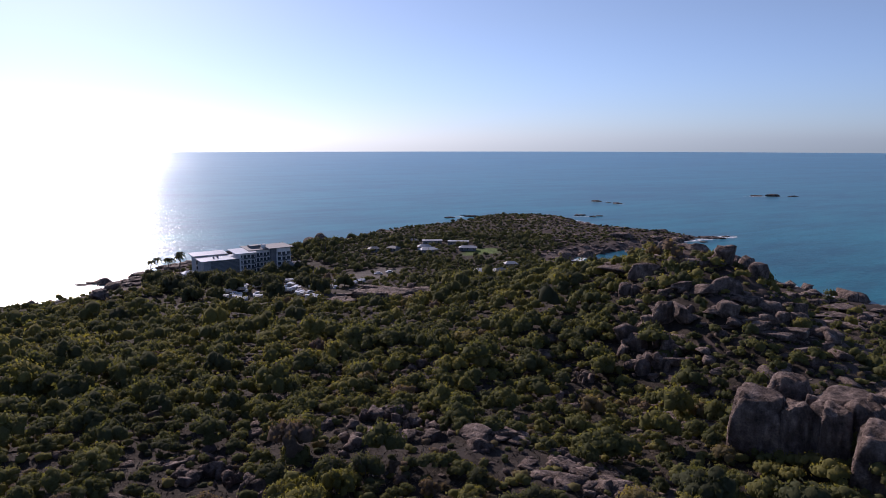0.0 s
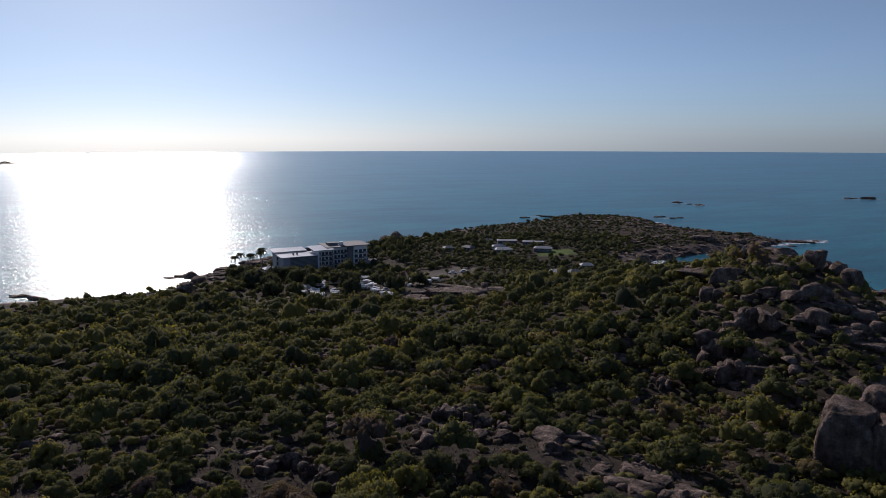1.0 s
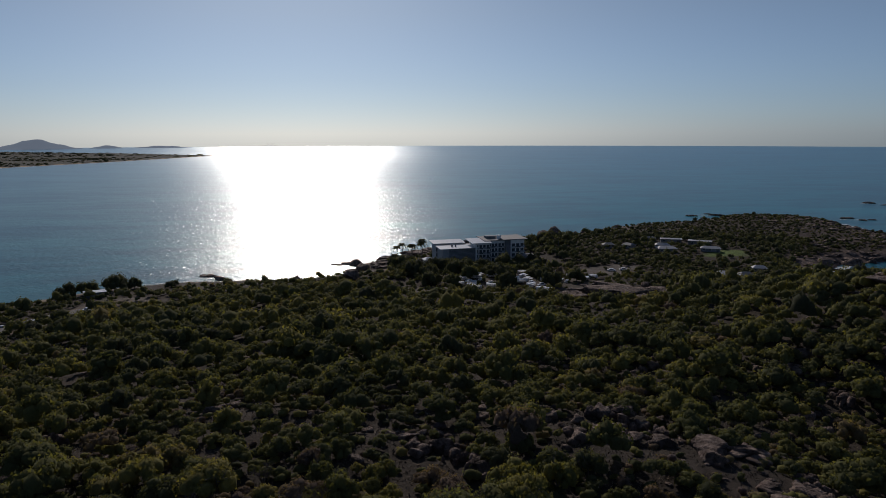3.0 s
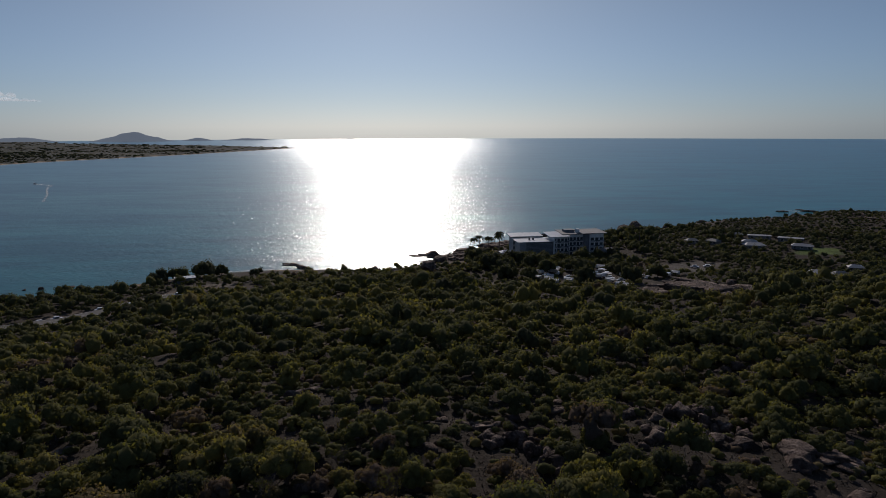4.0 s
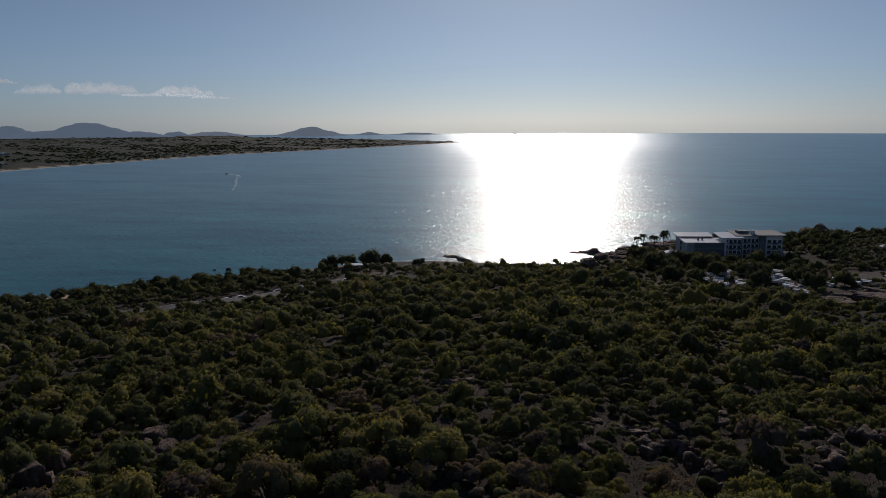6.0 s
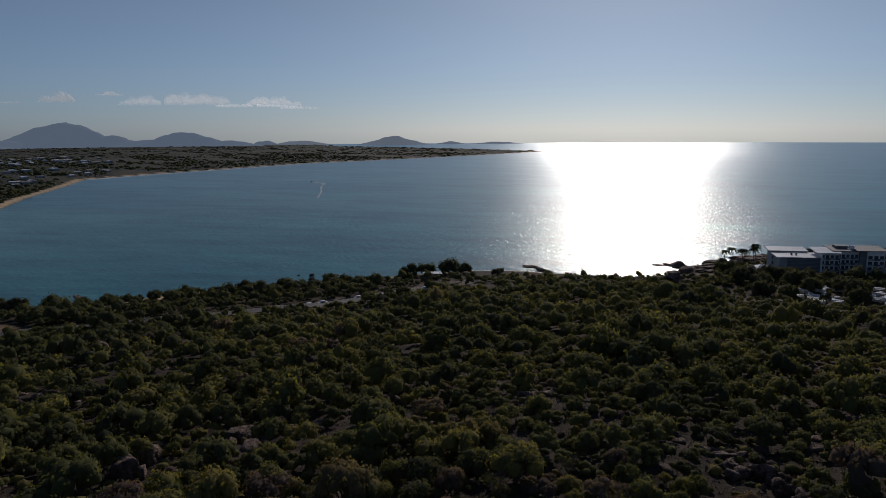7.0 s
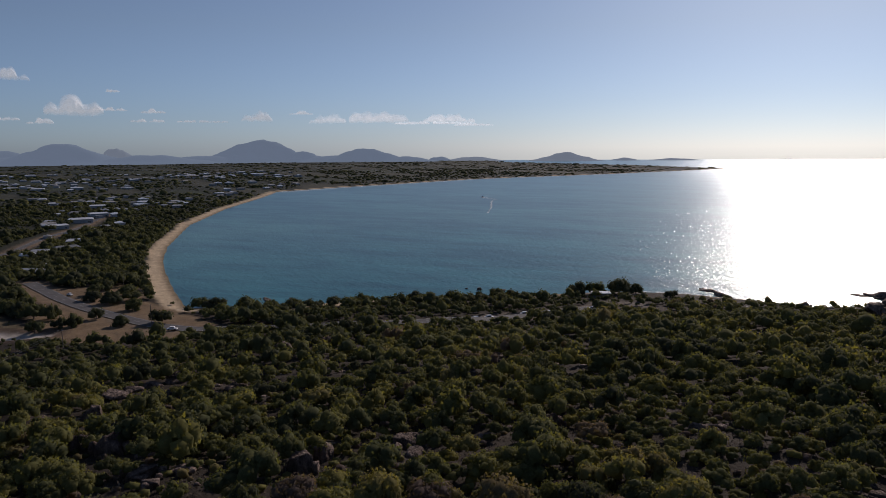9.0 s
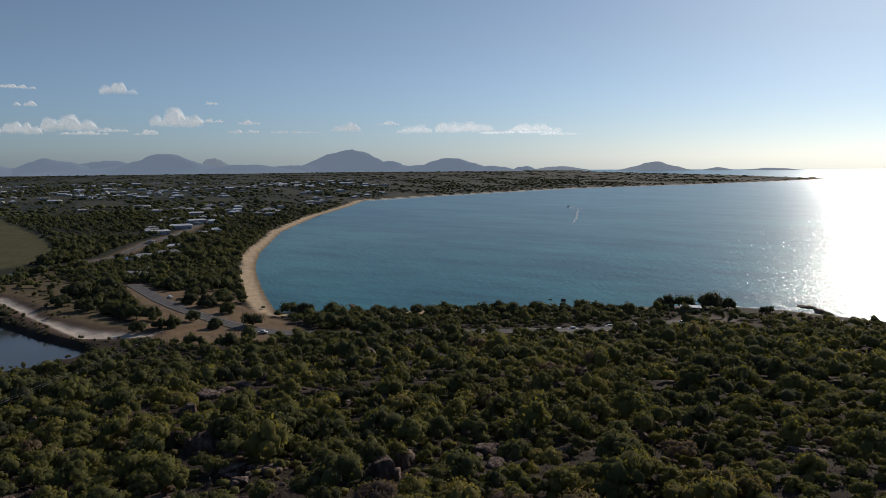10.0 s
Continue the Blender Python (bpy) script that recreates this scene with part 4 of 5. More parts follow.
for k, (px, py, wide, tall) in enumerate([(-380, 57, 9, 6), (-366, 38, 8, 6.5), (-354, 28, 7, 6.5), (-341, 62, 11, 7), (-352, 12, 8, 6), (-487, 70, 9, 7), (-373, 88, 10, 6), (-362, 92, 12, 6.5),
                                          (-352, 104, 12, 7), (-432, 46, 9, 7), (-444, 52, 10, 7), (-456, 58, 14, 9), (-470, 62, 15, 10), (-420, 60, 11, 7), (-346, 46, 8, 5),
                                          (-348, 116, 9, 5), (-345, 128, 10, 5), (-338, 146, 8, 4.6), (-334, 160, 10, 5.2), (-322, 186, 10, 5.4), (-316, 205, 9, 5), (-306, 228, 10, 5.6)]):
    lone_tree(px, py, wide, tall, 200 + k, "dark spreading shade tree on dry grass by the beach road")
for k, (px, py, wide, tall) in enumerate([(-285, 266, 11, 7.4), (-279, 274, 11, 8.2), (-272, 285, 13, 8.6), (-266, 291, 8, 6)]):
    lone_tree(px, py, wide, tall, 240 + k, "large dark fig tree beside the beach pavilion")
for k, (px, py, wide, tall) in enumerate([(-112, 373, 10, 7), (-104, 378, 9, 6), (-95, 386, 10, 7), (-87, 393, 9, 6), (-121, 367, 11, 7), (-130, 368, 10, 7), (-79, 400, 10, 7), (-118, 331, 10, 7), (-101, 341, 9, 7), (-82, 340, 11, 8),
                                          (-64, 345, 10, 7), (-58, 331, 9, 7), (-104, 322, 9, 6), (-77, 322, 10, 7), (-48, 343, 9, 6), (-141, 360, 11, 7), (-150, 366, 10, 7), (-158, 380, 9, 6), (-134, 352, 11, 8), (-124, 345, 10, 7), (-146, 374, 9, 6), (-90, 352, 11, 7), (-70, 358, 10, 7), (-112, 356, 11, 7)]):
    lone_tree(px, py, wide * 1.15, tall * 1.15, 270 + k, "dark leafy tree beside the hotel and the camp")
for k, (px, py, wide, tall) in enumerate([(-415, 42, 11, 6), (-402, 50, 12, 7), (-405, 60, 11, 6), (-381, 13, 12, 8), (-375, 20, 11, 8), (-390, 8, 12, 8), (-355, 22, 8, 5), (-432, -22, 11, 7), (-416, -10, 12, 7), (-401, 2, 11, 7), (-467, -18, 12, 7), (-447, -2, 12, 8), (-430, 6, 12, 8), (-410, 10, 11, 7)]):
    lone_tree(px, py, wide, tall, 330 + k, "dark spreading tree between the salt pan and the road")
lone_tree(-246, 296, 8, 4, 251, "small dark tree on the sand of the cove")


def palm(px, py, tall, seed):
    q = np.random.default_rng(seed)
    ob = new("palm_tree")
    ob.location = (px, py, height(px, py) - 0.1)
    bm = bmesh.new()
    bend = Vector((q.normal() * 0.5, q.normal() * 0.5, 0))
    tube(bm, (0, 0, 0), Vector((0, 0, tall * 0.55)) + bend * 0.4, 0.22, 0.16, 7)
    top = Vector((0, 0, tall)) + bend
    tube(bm, Vector((0, 0, tall * 0.55)) + bend * 0.4, top, 0.16, 0.13, 7)
    part("trunk", bm, BARK, ob)
    for k in range(26):
        a, up = k * 0.449 * 2 + q.uniform(-0.2, 0.2), q.uniform(-0.2, 1.0)
        v, f = [], []
        for s in range(7):
            g = s / 6
            reach, drop = 3.3 * g, up * 2.2 * g - 3.0 * g * g
            c = top + Vector((math.cos(a) * reach, math.sin(a) * reach, drop))
            w = 0.75 * math.sin(min(1, g * 1.3 + 0.15) * 3.0) + 0.03
            side = Vector((-math.sin(a), math.cos(a), 0)) * w
            v += [c - side - Vector((0, 0, w * 0.6)), c, c + side - Vector((0, 0, w * 0.6))]
            if s:
                b = 3 * s
                f += [(b - 3, b - 2, b + 1, b), (b - 2, b - 1, b + 2, b + 1)]
        part("frond", raw("frond", v, f), LEAF_DARK, ob)
    tagged(ob, "tall palm with drooping fronds beside the hotel", "palm tree", "palms by the hotel")


for k, (px, py, tall) in enumerate([(-150, 402, 10), (-147, 396, 12), (-155, 401, 9), (-158, 407, 8), (-152, 410, 11), (-170, 410, 7), (-166, 412, 8), (-78, 470, 10), (-84, 478, 9), (-28, 470, 9), (-22, 486, 10), (-15, 500, 10), (50, 430, 8)]):
    palm(px, py, tall, 300 + k)


# ---- granite ----
def boulder_mesh(seed, slab=False):
    q = np.random.default_rng(seed)
    v, f = BALLS[4 if seed < 504 else 2 if seed >= 540 else 3]
    v = v.copy()
    p = np.sign(v) * abs(v) ** q.uniform(0.42, 0.62)
    for k in range(13):
        n = q.normal(size=3) * (1, 1, 0.7)
        n /= np.linalg.norm(n)
        lim = q.uniform(0.48, 0.92)
        over = np.maximum(p @ n - lim, 0)
        p = p - over[:, None] * n * 0.92
    off = q.uniform(0, 50, 3)
    bump = np.array([noise.fractal(Vector(c * 2.2 + off), 0.8, 2.1, 5) for c in p])
    ridge = np.array([1 - 2 * abs(noise.noise(Vector((c[0] * 2.1 + off[1], c[1] * 2.1, c[2] * 3.4 + off[2])))) for c in p])
    p = p * (1 + 0.10 * bump + 0.07 * ridge)[:, None]
    step = np.array([noise.noise(Vector((c[0] * 1.1 + off[2], c[1] * 1.1, c[2] * 3.0 + off[0]))) for c in p])
    p[:, :2] *= (1 + 0.09 * np.sign(step) * np.minimum(abs(step) * 9, 1))[:, None]
    crack = np.array([noise.noise(Vector((c[0] * 1.3 + off[0], c[1] * 1.3, c[2] * 0.5))) for c in p])
    p = p * (1 - 0.10 * np.exp(-(crack / 0.035) ** 2))[:, None]
    if slab:
        p[:, 2] *= 0.45
    me = raw("boulder", p, f, True)
    me.materials.append(GRANITE)
    return me


BOULDERS = [boulder_mesh(500 + k) for k in range(9)]
SLABS = [boulder_mesh(520 + k, True) for k in range(5)]
STONES, FLAGS = [boulder_mesh(540 + k) for k in range(5)], [boulder_mesh(550 + k, True) for k in range(5)]


def boulder(px, py, sx, sy, sz, sink=0.35, turn=0.0, tilt=0.0, flat_=False, where="on the hillside", lift=0.0):
    pool = (SLABS if sx > 4 or (sx > 1.7 and math.hypot(px, py) < 170) else FLAGS) if flat_ else BOULDERS if sx > 4 or (sx > 1.7 and math.hypot(px, py) < 170) else STONES
    ob = new("rock_slab" if flat_ else "boulder", pool[rng.integers(0, len(pool))])
    ob.matrix_world = pose(px, py, height(px, py) + sz * (0.45 if flat_ else 1) * (1 - 2 * sink) + lift, tilt, tilt * 0.5, turn) @ Matrix.Diagonal((sx, sy, sz, 1))
    return tagged(ob, ("flat weathered granite slab " if flat_ else "rounded weathered granite boulder ") + where, "rock", "granite outcrops")


def block_mesh(seed):
    """A tall joint block with a worn, rounded head."""
    q = np.random.default_rng(seed)
    v, f = BALLS[4]
    p = np.sign(v) * abs(v) ** np.array((0.52, 0.52, 0.55))
    for k in range(7):
        a = q.uniform(0, 6.28)
        n = np.array((math.cos(a), math.sin(a), q.uniform(-0.05, 0.4)))
        n /= np.linalg.norm(n)
        p = p - np.maximum(p @ n - q.uniform(0.72, 0.98), 0)[:, None] * n * 0.95
    off = q.uniform(0, 50, 3)
    slow = np.array([noise.noise(Vector(c * 1.1 + off)) for c in p])
    fine = np.array([noise.fractal(Vector((c[0] * 4, c[1] * 4, c[2] * 5)) + Vector(off), 0.9, 2.1, 4) for c in p])
    groove = np.array([noise.noise(Vector((c[0] * 2.6 + off[1], c[1] * 2.6 + off[2], c[2] * 0.5))) for c in p])
    p = p * (1 + 0.13 * slow + 0.05 * fine - 0.09 * np.exp(-(groove / 0.06) ** 2))[:, None]
    p[:, :2] *= (1 - 0.07 * np.clip(p[:, 2], 0, 1) ** 2)[:, None]
    me = raw("boulder", p, f, True)
    me.materials.append(GRANITE)
    return me


BLOCKS = [block_mesh(560 + k) for k in range(5)]
LOOSE = []


def loose(px, py, sx, sy, sz, sink=0.3, turn=0.0, tilt=0.0, flat_=False):
    """One of the countless stones of the ridge and the shore, joined into one mesh."""
    pool = FLAGS if flat_ else STONES
    me = pool[rng.integers(0, len(pool))]
    v = np.empty(len(me.vertices) * 3)
    me.vertices.foreach_get("co", v)
    f = np.empty(len(me.polygons) * 3, int)
    me.polygons.foreach_get("vertices", f)
    m = np.array(pose(px, py, height(px, py) + sz * (0.45 if flat_ else 1) * (1 - 2 * sink), tilt, tilt * 0.5, turn) @ Matrix.Diagonal((sx, sy, sz, 1)))
    LOOSE.append((v.reshape(-1, 3) @ m[:3, :3].T + m[:3, 3], f.reshape(-1, 3)))


CRAG = [(-24.9, 130, 4.2, 38.7, 27.1), (-26.7, 138, 3.7, 39.4, 30.6), (-27.2, 127, 2.5, 38.3, 26.8), (-28.4, 134, 2.1, 37.7, 27.6), (-29.2, 128, 3.0, 38.6, 22.5), (-30.2, 127, 2.6, 38.9, 22.1), (-31.7, 128, 3.6, 39.4, 20.1),
        (-33.8, 131, 4.0, 40.2, 19.7), (-32.6, 134, 3.2, 39.6, 22.2), (-30.8, 136, 5.6, 38.2, 29.1), (-33.4, 122, 4.0, 38.6, 22)]
# the crag to the east: azimuth, distance, half width, top, foot
for k, (az_, r_, s_, top_, foot_) in enumerate(CRAG):
    px, py = -math.sin(radians(az_)) * r_, math.cos(radians(az_)) * r_
    ob = new("boulder", BLOCKS[k % 5])
    top_, foot_ = top_ - 0.8, min(foot_, height(px, py) - 1.5)
    tall_ = (top_ - foot_) / 2
    ob.matrix_world = pose(px, py, (top_ + foot_) / 2, rng.uniform(-3, 3), rng.uniform(-3, 3), az_ + rng.uniform(-14, 14)) @ Matrix.Diagonal((s_ * 1.22, s_ * 1.2, tall_ * 0.97, 1))
    tagged(ob, "tall jointed granite block of a steep crag above the gully", "rock", "granite outcrops")
for az_, r_, s_ in [(-18.6, 146, 7), (-20.6, 140, 6), (-17.2, 156, 5), (-21.8, 150, 6)]:
    px, py = -math.sin(radians(az_)) * r_, math.cos(radians(az_)) * r_
    boulder(px, py, s_, s_ * 0.8, 2.8, 0.3, rng.uniform(-30, 30), -6, True, "stepping down to the gully")
# outcrops on the slopes: azimuth, distance, half width, height, flat
for az_, r_, s_, h_, flat_ in OUTCROPS:
    if az_ > 55 and not flat_:
        px, py = -math.sin(radians(az_)) * r_, math.cos(radians(az_)) * r_
        ob = new("boulder", BLOCKS[rng.integers(0, 5)])
        ob.matrix_world = pose(px, py, height(px, py) + h_ * 0.3, rng.uniform(-5, 5), rng.uniform(-5, 5), az_ + rng.uniform(-25, 25)) @ Matrix.Diagonal((s_, s_ * 0.9, h_ * 0.75, 1))
        tagged(ob, "upright weathered granite block among the scrub", "rock", "granite outcrops")
        h_ = min(h_, 0.7 * s_)
    if r_ > 165 and az_ < -10:
        s_, h_ = s_ * 0.8, h_ * 0.8
    for k in range(1 if s_ > 4.5 and not flat_ else 8 if r_ < 180 else 3):
        px = -math.sin(radians(az_)) * r_ + rng.normal() * s_ * 0.7 * (k > 0)
        py = math.cos(radians(az_)) * r_ + rng.normal() * s_ * 0.7 * (k > 0)
        q = (0.75 if r_ < 180 else 1.0) if k == 0 else rng.uniform(0.22, 0.6)
        boulder(px, py, s_ * q * rng.uniform(0.7, 1.2), s_ * q * rng.uniform(0.6, 0.95), h_ * (0.4 + 0.75 * q) * rng.uniform(0.8, 1.25) * (1.5 if flat_ else 1), 0.22, rng.uniform(0, 180), rng.uniform(-9, 9), bool(flat_), "among the scrub")
RIDGE = [(62.6, 240, 9, 2.4), (82, 224, 8, 3.0), (99, 246, 7, 2.8), (106, 240, 3.2, 2.4), (97, 238, 3.4, 2.4), (70, 204, 4.6, 2), (65, 204, 3, 1.6), (60, 189, 4.4, 4.2), (60, 199, 4, 1.5), (78, 187, 4, 1.7), (85, 194, 4, 1.7), (72, 183, 6, 1.4),
         (50, 179, 3.1, 3.6), (57, 174, 3, 2.6), (43, 191, 3.2, 2.0), (55, 167, 5, 2.3), (79, 175, 4.4, 1.9), (83, 171, 5, 2), (85, 164, 4.2, 2), (85, 156, 3.4, 2), (58, 151, 3.4, 2.4), (55, 153, 5.6, 2.4)]
POINT = [(176, 367, 7, 2), (180, 346, 5.4, 2), (168, 338, 5, 2.6), (184, 333, 5.6, 2), (197, 337, 2.8, 3.4), (180, 316, 10, 2.2), (169, 301, 8, 1.8), (171, 275, 2.6, 2), (159, 291, 8, 1.8), (164, 283, 8, 1.8), (146, 236, 7, 2), (112, 262, 6, 2.6), (92, 262, 6, 2.6), (110, 222, 5, 2.4), (118, 244, 6, 2.6)]
for px, py, s_, h_ in RIDGE + POINT:  # x, y, half width, height
    for k in range(3):
        q = 1.0 if k == 0 else rng.uniform(0.35, 0.65)
        flat_ = h_ < 0.55 * s_
        boulder(px + rng.normal() * s_ * 0.8 * (k > 0), py + rng.normal() * s_ * 0.6 * (k > 0), s_ * q, s_ * q * rng.uniform(0.55, 0.8), h_ * q * (1.7 if flat_ else 1), 0.3, rng.uniform(-35, 25), rng.uniform(-8, 8), flat_, "on the stony ridge")
for k in range(230):
    px, py = rng.uniform(48, 190), rng.uniform(115, 345)
    s_ = min(rng.lognormal(0.65, 0.45), 3.0)
    loose(px, py, s_ * 1.5, s_, s_ * rng.uniform(0.7, 1.3), 0.3, rng.uniform(0, 180), rng.uniform(-10, 10), k % 4 > 0)
# the bare dome with a dark knob below the headland
for px, py, sx, sy, sz in [(-24, 294, 14, 12, 8), (-12, 303, 12, 11, 7), (-34, 308, 9, 8, 6), (-16, 285, 9, 7, 6)]:
    boulder(px, py, sx, sy, sz, 0.22, rng.uniform(-20, 20), 3, True, "forming a bare dome in the bush", -0.5)
for k in range(16):
    px, py, s_ = rng.uniform(-46, -2), rng.uniform(280, 320), rng.uniform(2.5, 6)
    boulder(px, py, s_ * 1.6, s_ * 0.7, s_ * rng.uniform(0.5, 0.9), 0.1, rng.uniform(-30, 30), rng.uniform(-6, 10), True, "of a bare pink dome in the bush", 1.1)
boulder(-14, 306, 1.8, 1.5, 2.4, 0.2, 20, 0, where="standing on the bare dome", lift=2.8)
# rocks along the shore and in the water
SEA_ROCKS = [(204, 935, 9, 5, 1.6), (221, 903, 7, 4, 1.6), (212, 918, 4, 3, 1.2), (446, 1024, 14, 6, 1.4), (470, 1020, 12, 5, 2.6), (496, 1016, 9, 4, 1.2), (18, 723, 5, 3, 1.2), (142, 762, 7, 4, 1.4), (157, 749, 6, 3, 1.2), (166, 756, 5, 3, 1), (-52, 626, 4.5, 3, 2.2), (-57, 630, 3, 2, 1.6), (-44, 634, 3, 2.4, 1.4), (6, 738, 6, 3, 1.2), (30, 752, 8, 3, 1.4), (22, 764, 5, 3, 1)]
BAY_ROCKS = [(222, 585, 9, 5, 1.4), (236, 592, 5, 3, 0.9), (206, 560, 4, 2, 1), (-252, 336, 7, 3, 1.4), (-243, 331, 5, 3, 1.6), (-236, 328, 3, 2, 1.6), (-196, 398, 7, 3, 1.2), (-201, 392, 5, 2.5, 0.9), (-330, 233, 2.2, 1.8, 1.6), (-336, 228, 1.4, 1.2, 0.9), (-322, 243, 3, 1.6, 0.7), (-372, 122, 5, 2, 0.6), (-366, 134, 4, 2, 0.6), (-385, 92, 6, 2, 0.5)]
for px, py, sx, sy, sz in SEA_ROCKS + BAY_ROCKS:
    for k in range(1 + (sx > 5) * 3):
        q = 1.0 if sx <= 5 else rng.uniform(0.35, 0.75)
        ob = boulder(px + rng.uniform(-0.8, 0.8) * sx * (k > 0), py + rng.uniform(-0.8, 0.8) * sy * (k > 0), sx * q, sy * q, sz * rng.uniform(0.6, 1.2), 0.3, rng.uniform(-40, 40), 0, where="standing in the shallow sea")
        ob.location.z = sz * 0.05
shore = EAST_SHORE[3:]
for (x0, y0), (x1, y1) in zip(shore, shore[1:]):
    n = int(math.hypot(x1 - x0, y1 - y0) / 7)
    for k in range(n):
        g = (k + rng.uniform(0, 1)) / n
        px, py = x0 + (x1 - x0) * g + rng.normal() * 3.0, y0 + (y1 - y0) * g + rng.normal() * 3.0
        s_ = rng.lognormal(0.75, 0.45)
        loose(px, py, s_ * 1.2, s_, s_ * rng.uniform(0.5, 0.9), 0.3, rng.uniform(0, 180), rng.uniform(-10, 10), rng.uniform() < 0.4)


# ---- stones, tufts and twigs on the near slope ----
def rubble():
    px, py = scatter(-36, 100, 68, 230, 3.4)
    patchy = wobble(px, py, 37, 11) + 0.7 * wobble(px, py, 15, 12)
    keep = rng.uniform(size=len(px)) < np.where(patchy > 0.35, 0.42, 0.05) * np.where((px > 40) | (abs(np.degrees(np.arctan2(-px, py)) - 8) < 12), 1.6, 0.8)
    px, py = px[keep], py[keep]
    pz = land(px, py)[0]
    bv, bf = BALLS[2]
    vs, fs, at = [], [], 0
    for a, b, c in zip(px, py, pz):
        s = rng.lognormal(-0.45, 0.5)
        v = np.sign(bv) * abs(bv) ** 0.7 * (s * rng.uniform(0.8, 1.6), s, s * rng.uniform(0.35, 0.8))
        n = rng.normal(size=3)
        n /= np.linalg.norm(n)
        v = v - np.maximum(v @ n - 0.5 * s, 0)[:, None] * n * 0.9 + 0.06 * s * np.sin(bv[:, [1, 2, 0]] * 9 + s * 40)
        t = rng.uniform(0, 6.28)
        v = np.stack([v[:, 0] * math.cos(t) - v[:, 1] * math.sin(t) + a, v[:, 0] * math.sin(t) + v[:, 1] * math.cos(t) + b, v[:, 2] + c + 0.1 * s], 1)
        vs.append(v), fs.append(bf + at)
        at += len(v)
    tagged(part("rubble", raw("rubble", np.concatenate(vs), np.concatenate(fs), True), GRANITE), "loose granite stones strewn between the shrubs", "stones", kind="stuff")


def tufts():
    """Dry grass and low twigs between the shrubs."""
    px, py = scatter(-36, 100, 68, 165, 1.7)
    fx, fy = scatter(-36, -8, 165, 330, 2.3)
    px, py = np.concatenate([px, fx]), np.concatenate([py, fy])
    pz = land(px, py)[0]
    n = len(px)
    per = 7
    base = np.repeat(np.stack([px, py, pz], 1), per, 0) + np.concatenate([rng.normal(size=(n * per, 2)) * 0.35, np.zeros((n * per, 1))], 1)
    lean = np.concatenate([rng.normal(size=(n * per, 2)) * 0.34, rng.uniform(0.15, 0.5, (n * per, 1))], 1)
    side = np.concatenate([rng.normal(size=(n * per, 2)) * 0.07, np.zeros((n * per, 1))], 1)
    v = np.stack([base - side, base + side, base + lean], 1).reshape(-1, 3)
    me = raw("dry_grass", v, np.arange(len(v)).reshape(-1, 3))
    tagged(part("dry_grass", me, STRAW), "dry grass and low twigs between the shrubs", "grass", kind="stuff")


rubble()
tufts()


def shelf_rocks():
    """Broken ledges on the bare points of the headland."""
    made = 0
    while made < 520:
        px, py = (rng.uniform(-192, -135), rng.uniform(372, 470)) if made % 4 == 0 else (rng.uniform(60, 225), rng.uniform(430, 760))
        d_ = land(np.array([px]), np.array([py]))[1]
        if not 0.5 < d_[0] < (19 if px < 0 else 70 if made % 2 else 24):
            continue
        s_ = rng.lognormal(0.3, 0.4)
        loose(px, py, s_ * 1.9, s_, s_ * rng.uniform(0.4, 0.8), 0.3, rng.uniform(-30, 30) - 20, rng.uniform(-7, 7), made % 5 > 0)
        made += 1


shelf_rocks()
at_ = np.cumsum([0] + [len(v) for v, f in LOOSE])
me = raw("shore_stones", np.concatenate([v for v, f in LOOSE]), np.concatenate([f + a for (v, f), a in zip(LOOSE, at_)]), True)
tagged(part("shore_stones", me, GRANITE), "weathered granite stones strewn along the shore and the ridge", "rocks", kind="stuff")


# ---- buildings ----
def gable_roof(l, w, h, rise, over=0.5, hip=0.0):
    bm = bmesh.new()
    a, b = l / 2 + over, w / 2 + over
    lo = [bm.verts.new(p) for p in ((-a, -b, h), (a, -b, h), (a, b, h), (-a, b, h))]
    hi = [bm.verts.new(p) for p in ((-a + hip, 0, h + rise), (a - hip, 0, h + rise))]
    for f in ((lo[0], lo[1], hi[1], hi[0]), (lo[2], lo[3], hi[0], hi[1]), (lo[1], lo[2], hi[1]), (lo[3], lo[0], hi[0])):
        bm.faces.new(f)
    bmesh.ops.recalc_face_normals(bm, faces=bm.faces)
    bmesh.ops.solidify(bm, geom=bm.faces[:], thickness=0.18)
    return bm


def house(px, py, l, w, h, turn, roof, walls, label, rise=1.5, hip=2.5, windows=3):
    ob = new("house")
    ob.matrix_world = pose(px, py, height(px, py) - 0.2, 0, 0, turn)
    part("wall", boxes((-l / 2, l / 2, -w / 2, w / 2, 0, h + 0.02)), walls, ob)
    part("roof", gable_roof(l, w, h, rise, 0.6, min(hip, l * 0.3)), roof, ob)
    for k in range(windows):
        c = -l / 2 + l * (k + 0.5) / windows
        win = part("window", boxes((c - 0.8, c + 0.8, -w / 2 - 0.05, -w / 2 + 0.03, 1.0, 2.3)), WHITE, ob)
        part("pane", boxes((c - 0.72, c + 0.72, -w / 2 - 0.07, -w / 2 - 0.04, 1.08, 2.22)), GLASS, win)
    part("door", boxes((l * 0.36, l * 0.36 + 0.9, -w / 2 - 0.05, -w / 2 + 0.03, 0.2, 2.2)), DARKWALL, ob)
    return tagged(ob, label, "house", "houses")


for hx, hy, l, w, h, turn, tin in HOUSES:
    house(hx, hy, l * 0.76, w * 0.76, h * 0.7, turn, DULLROOF if tin else GREYROOF, LOUVRE, "low house with a dull steel roof among trees" if tin else "low house with a grey roof among trees", 1.3 if l < 17 else 0.5)


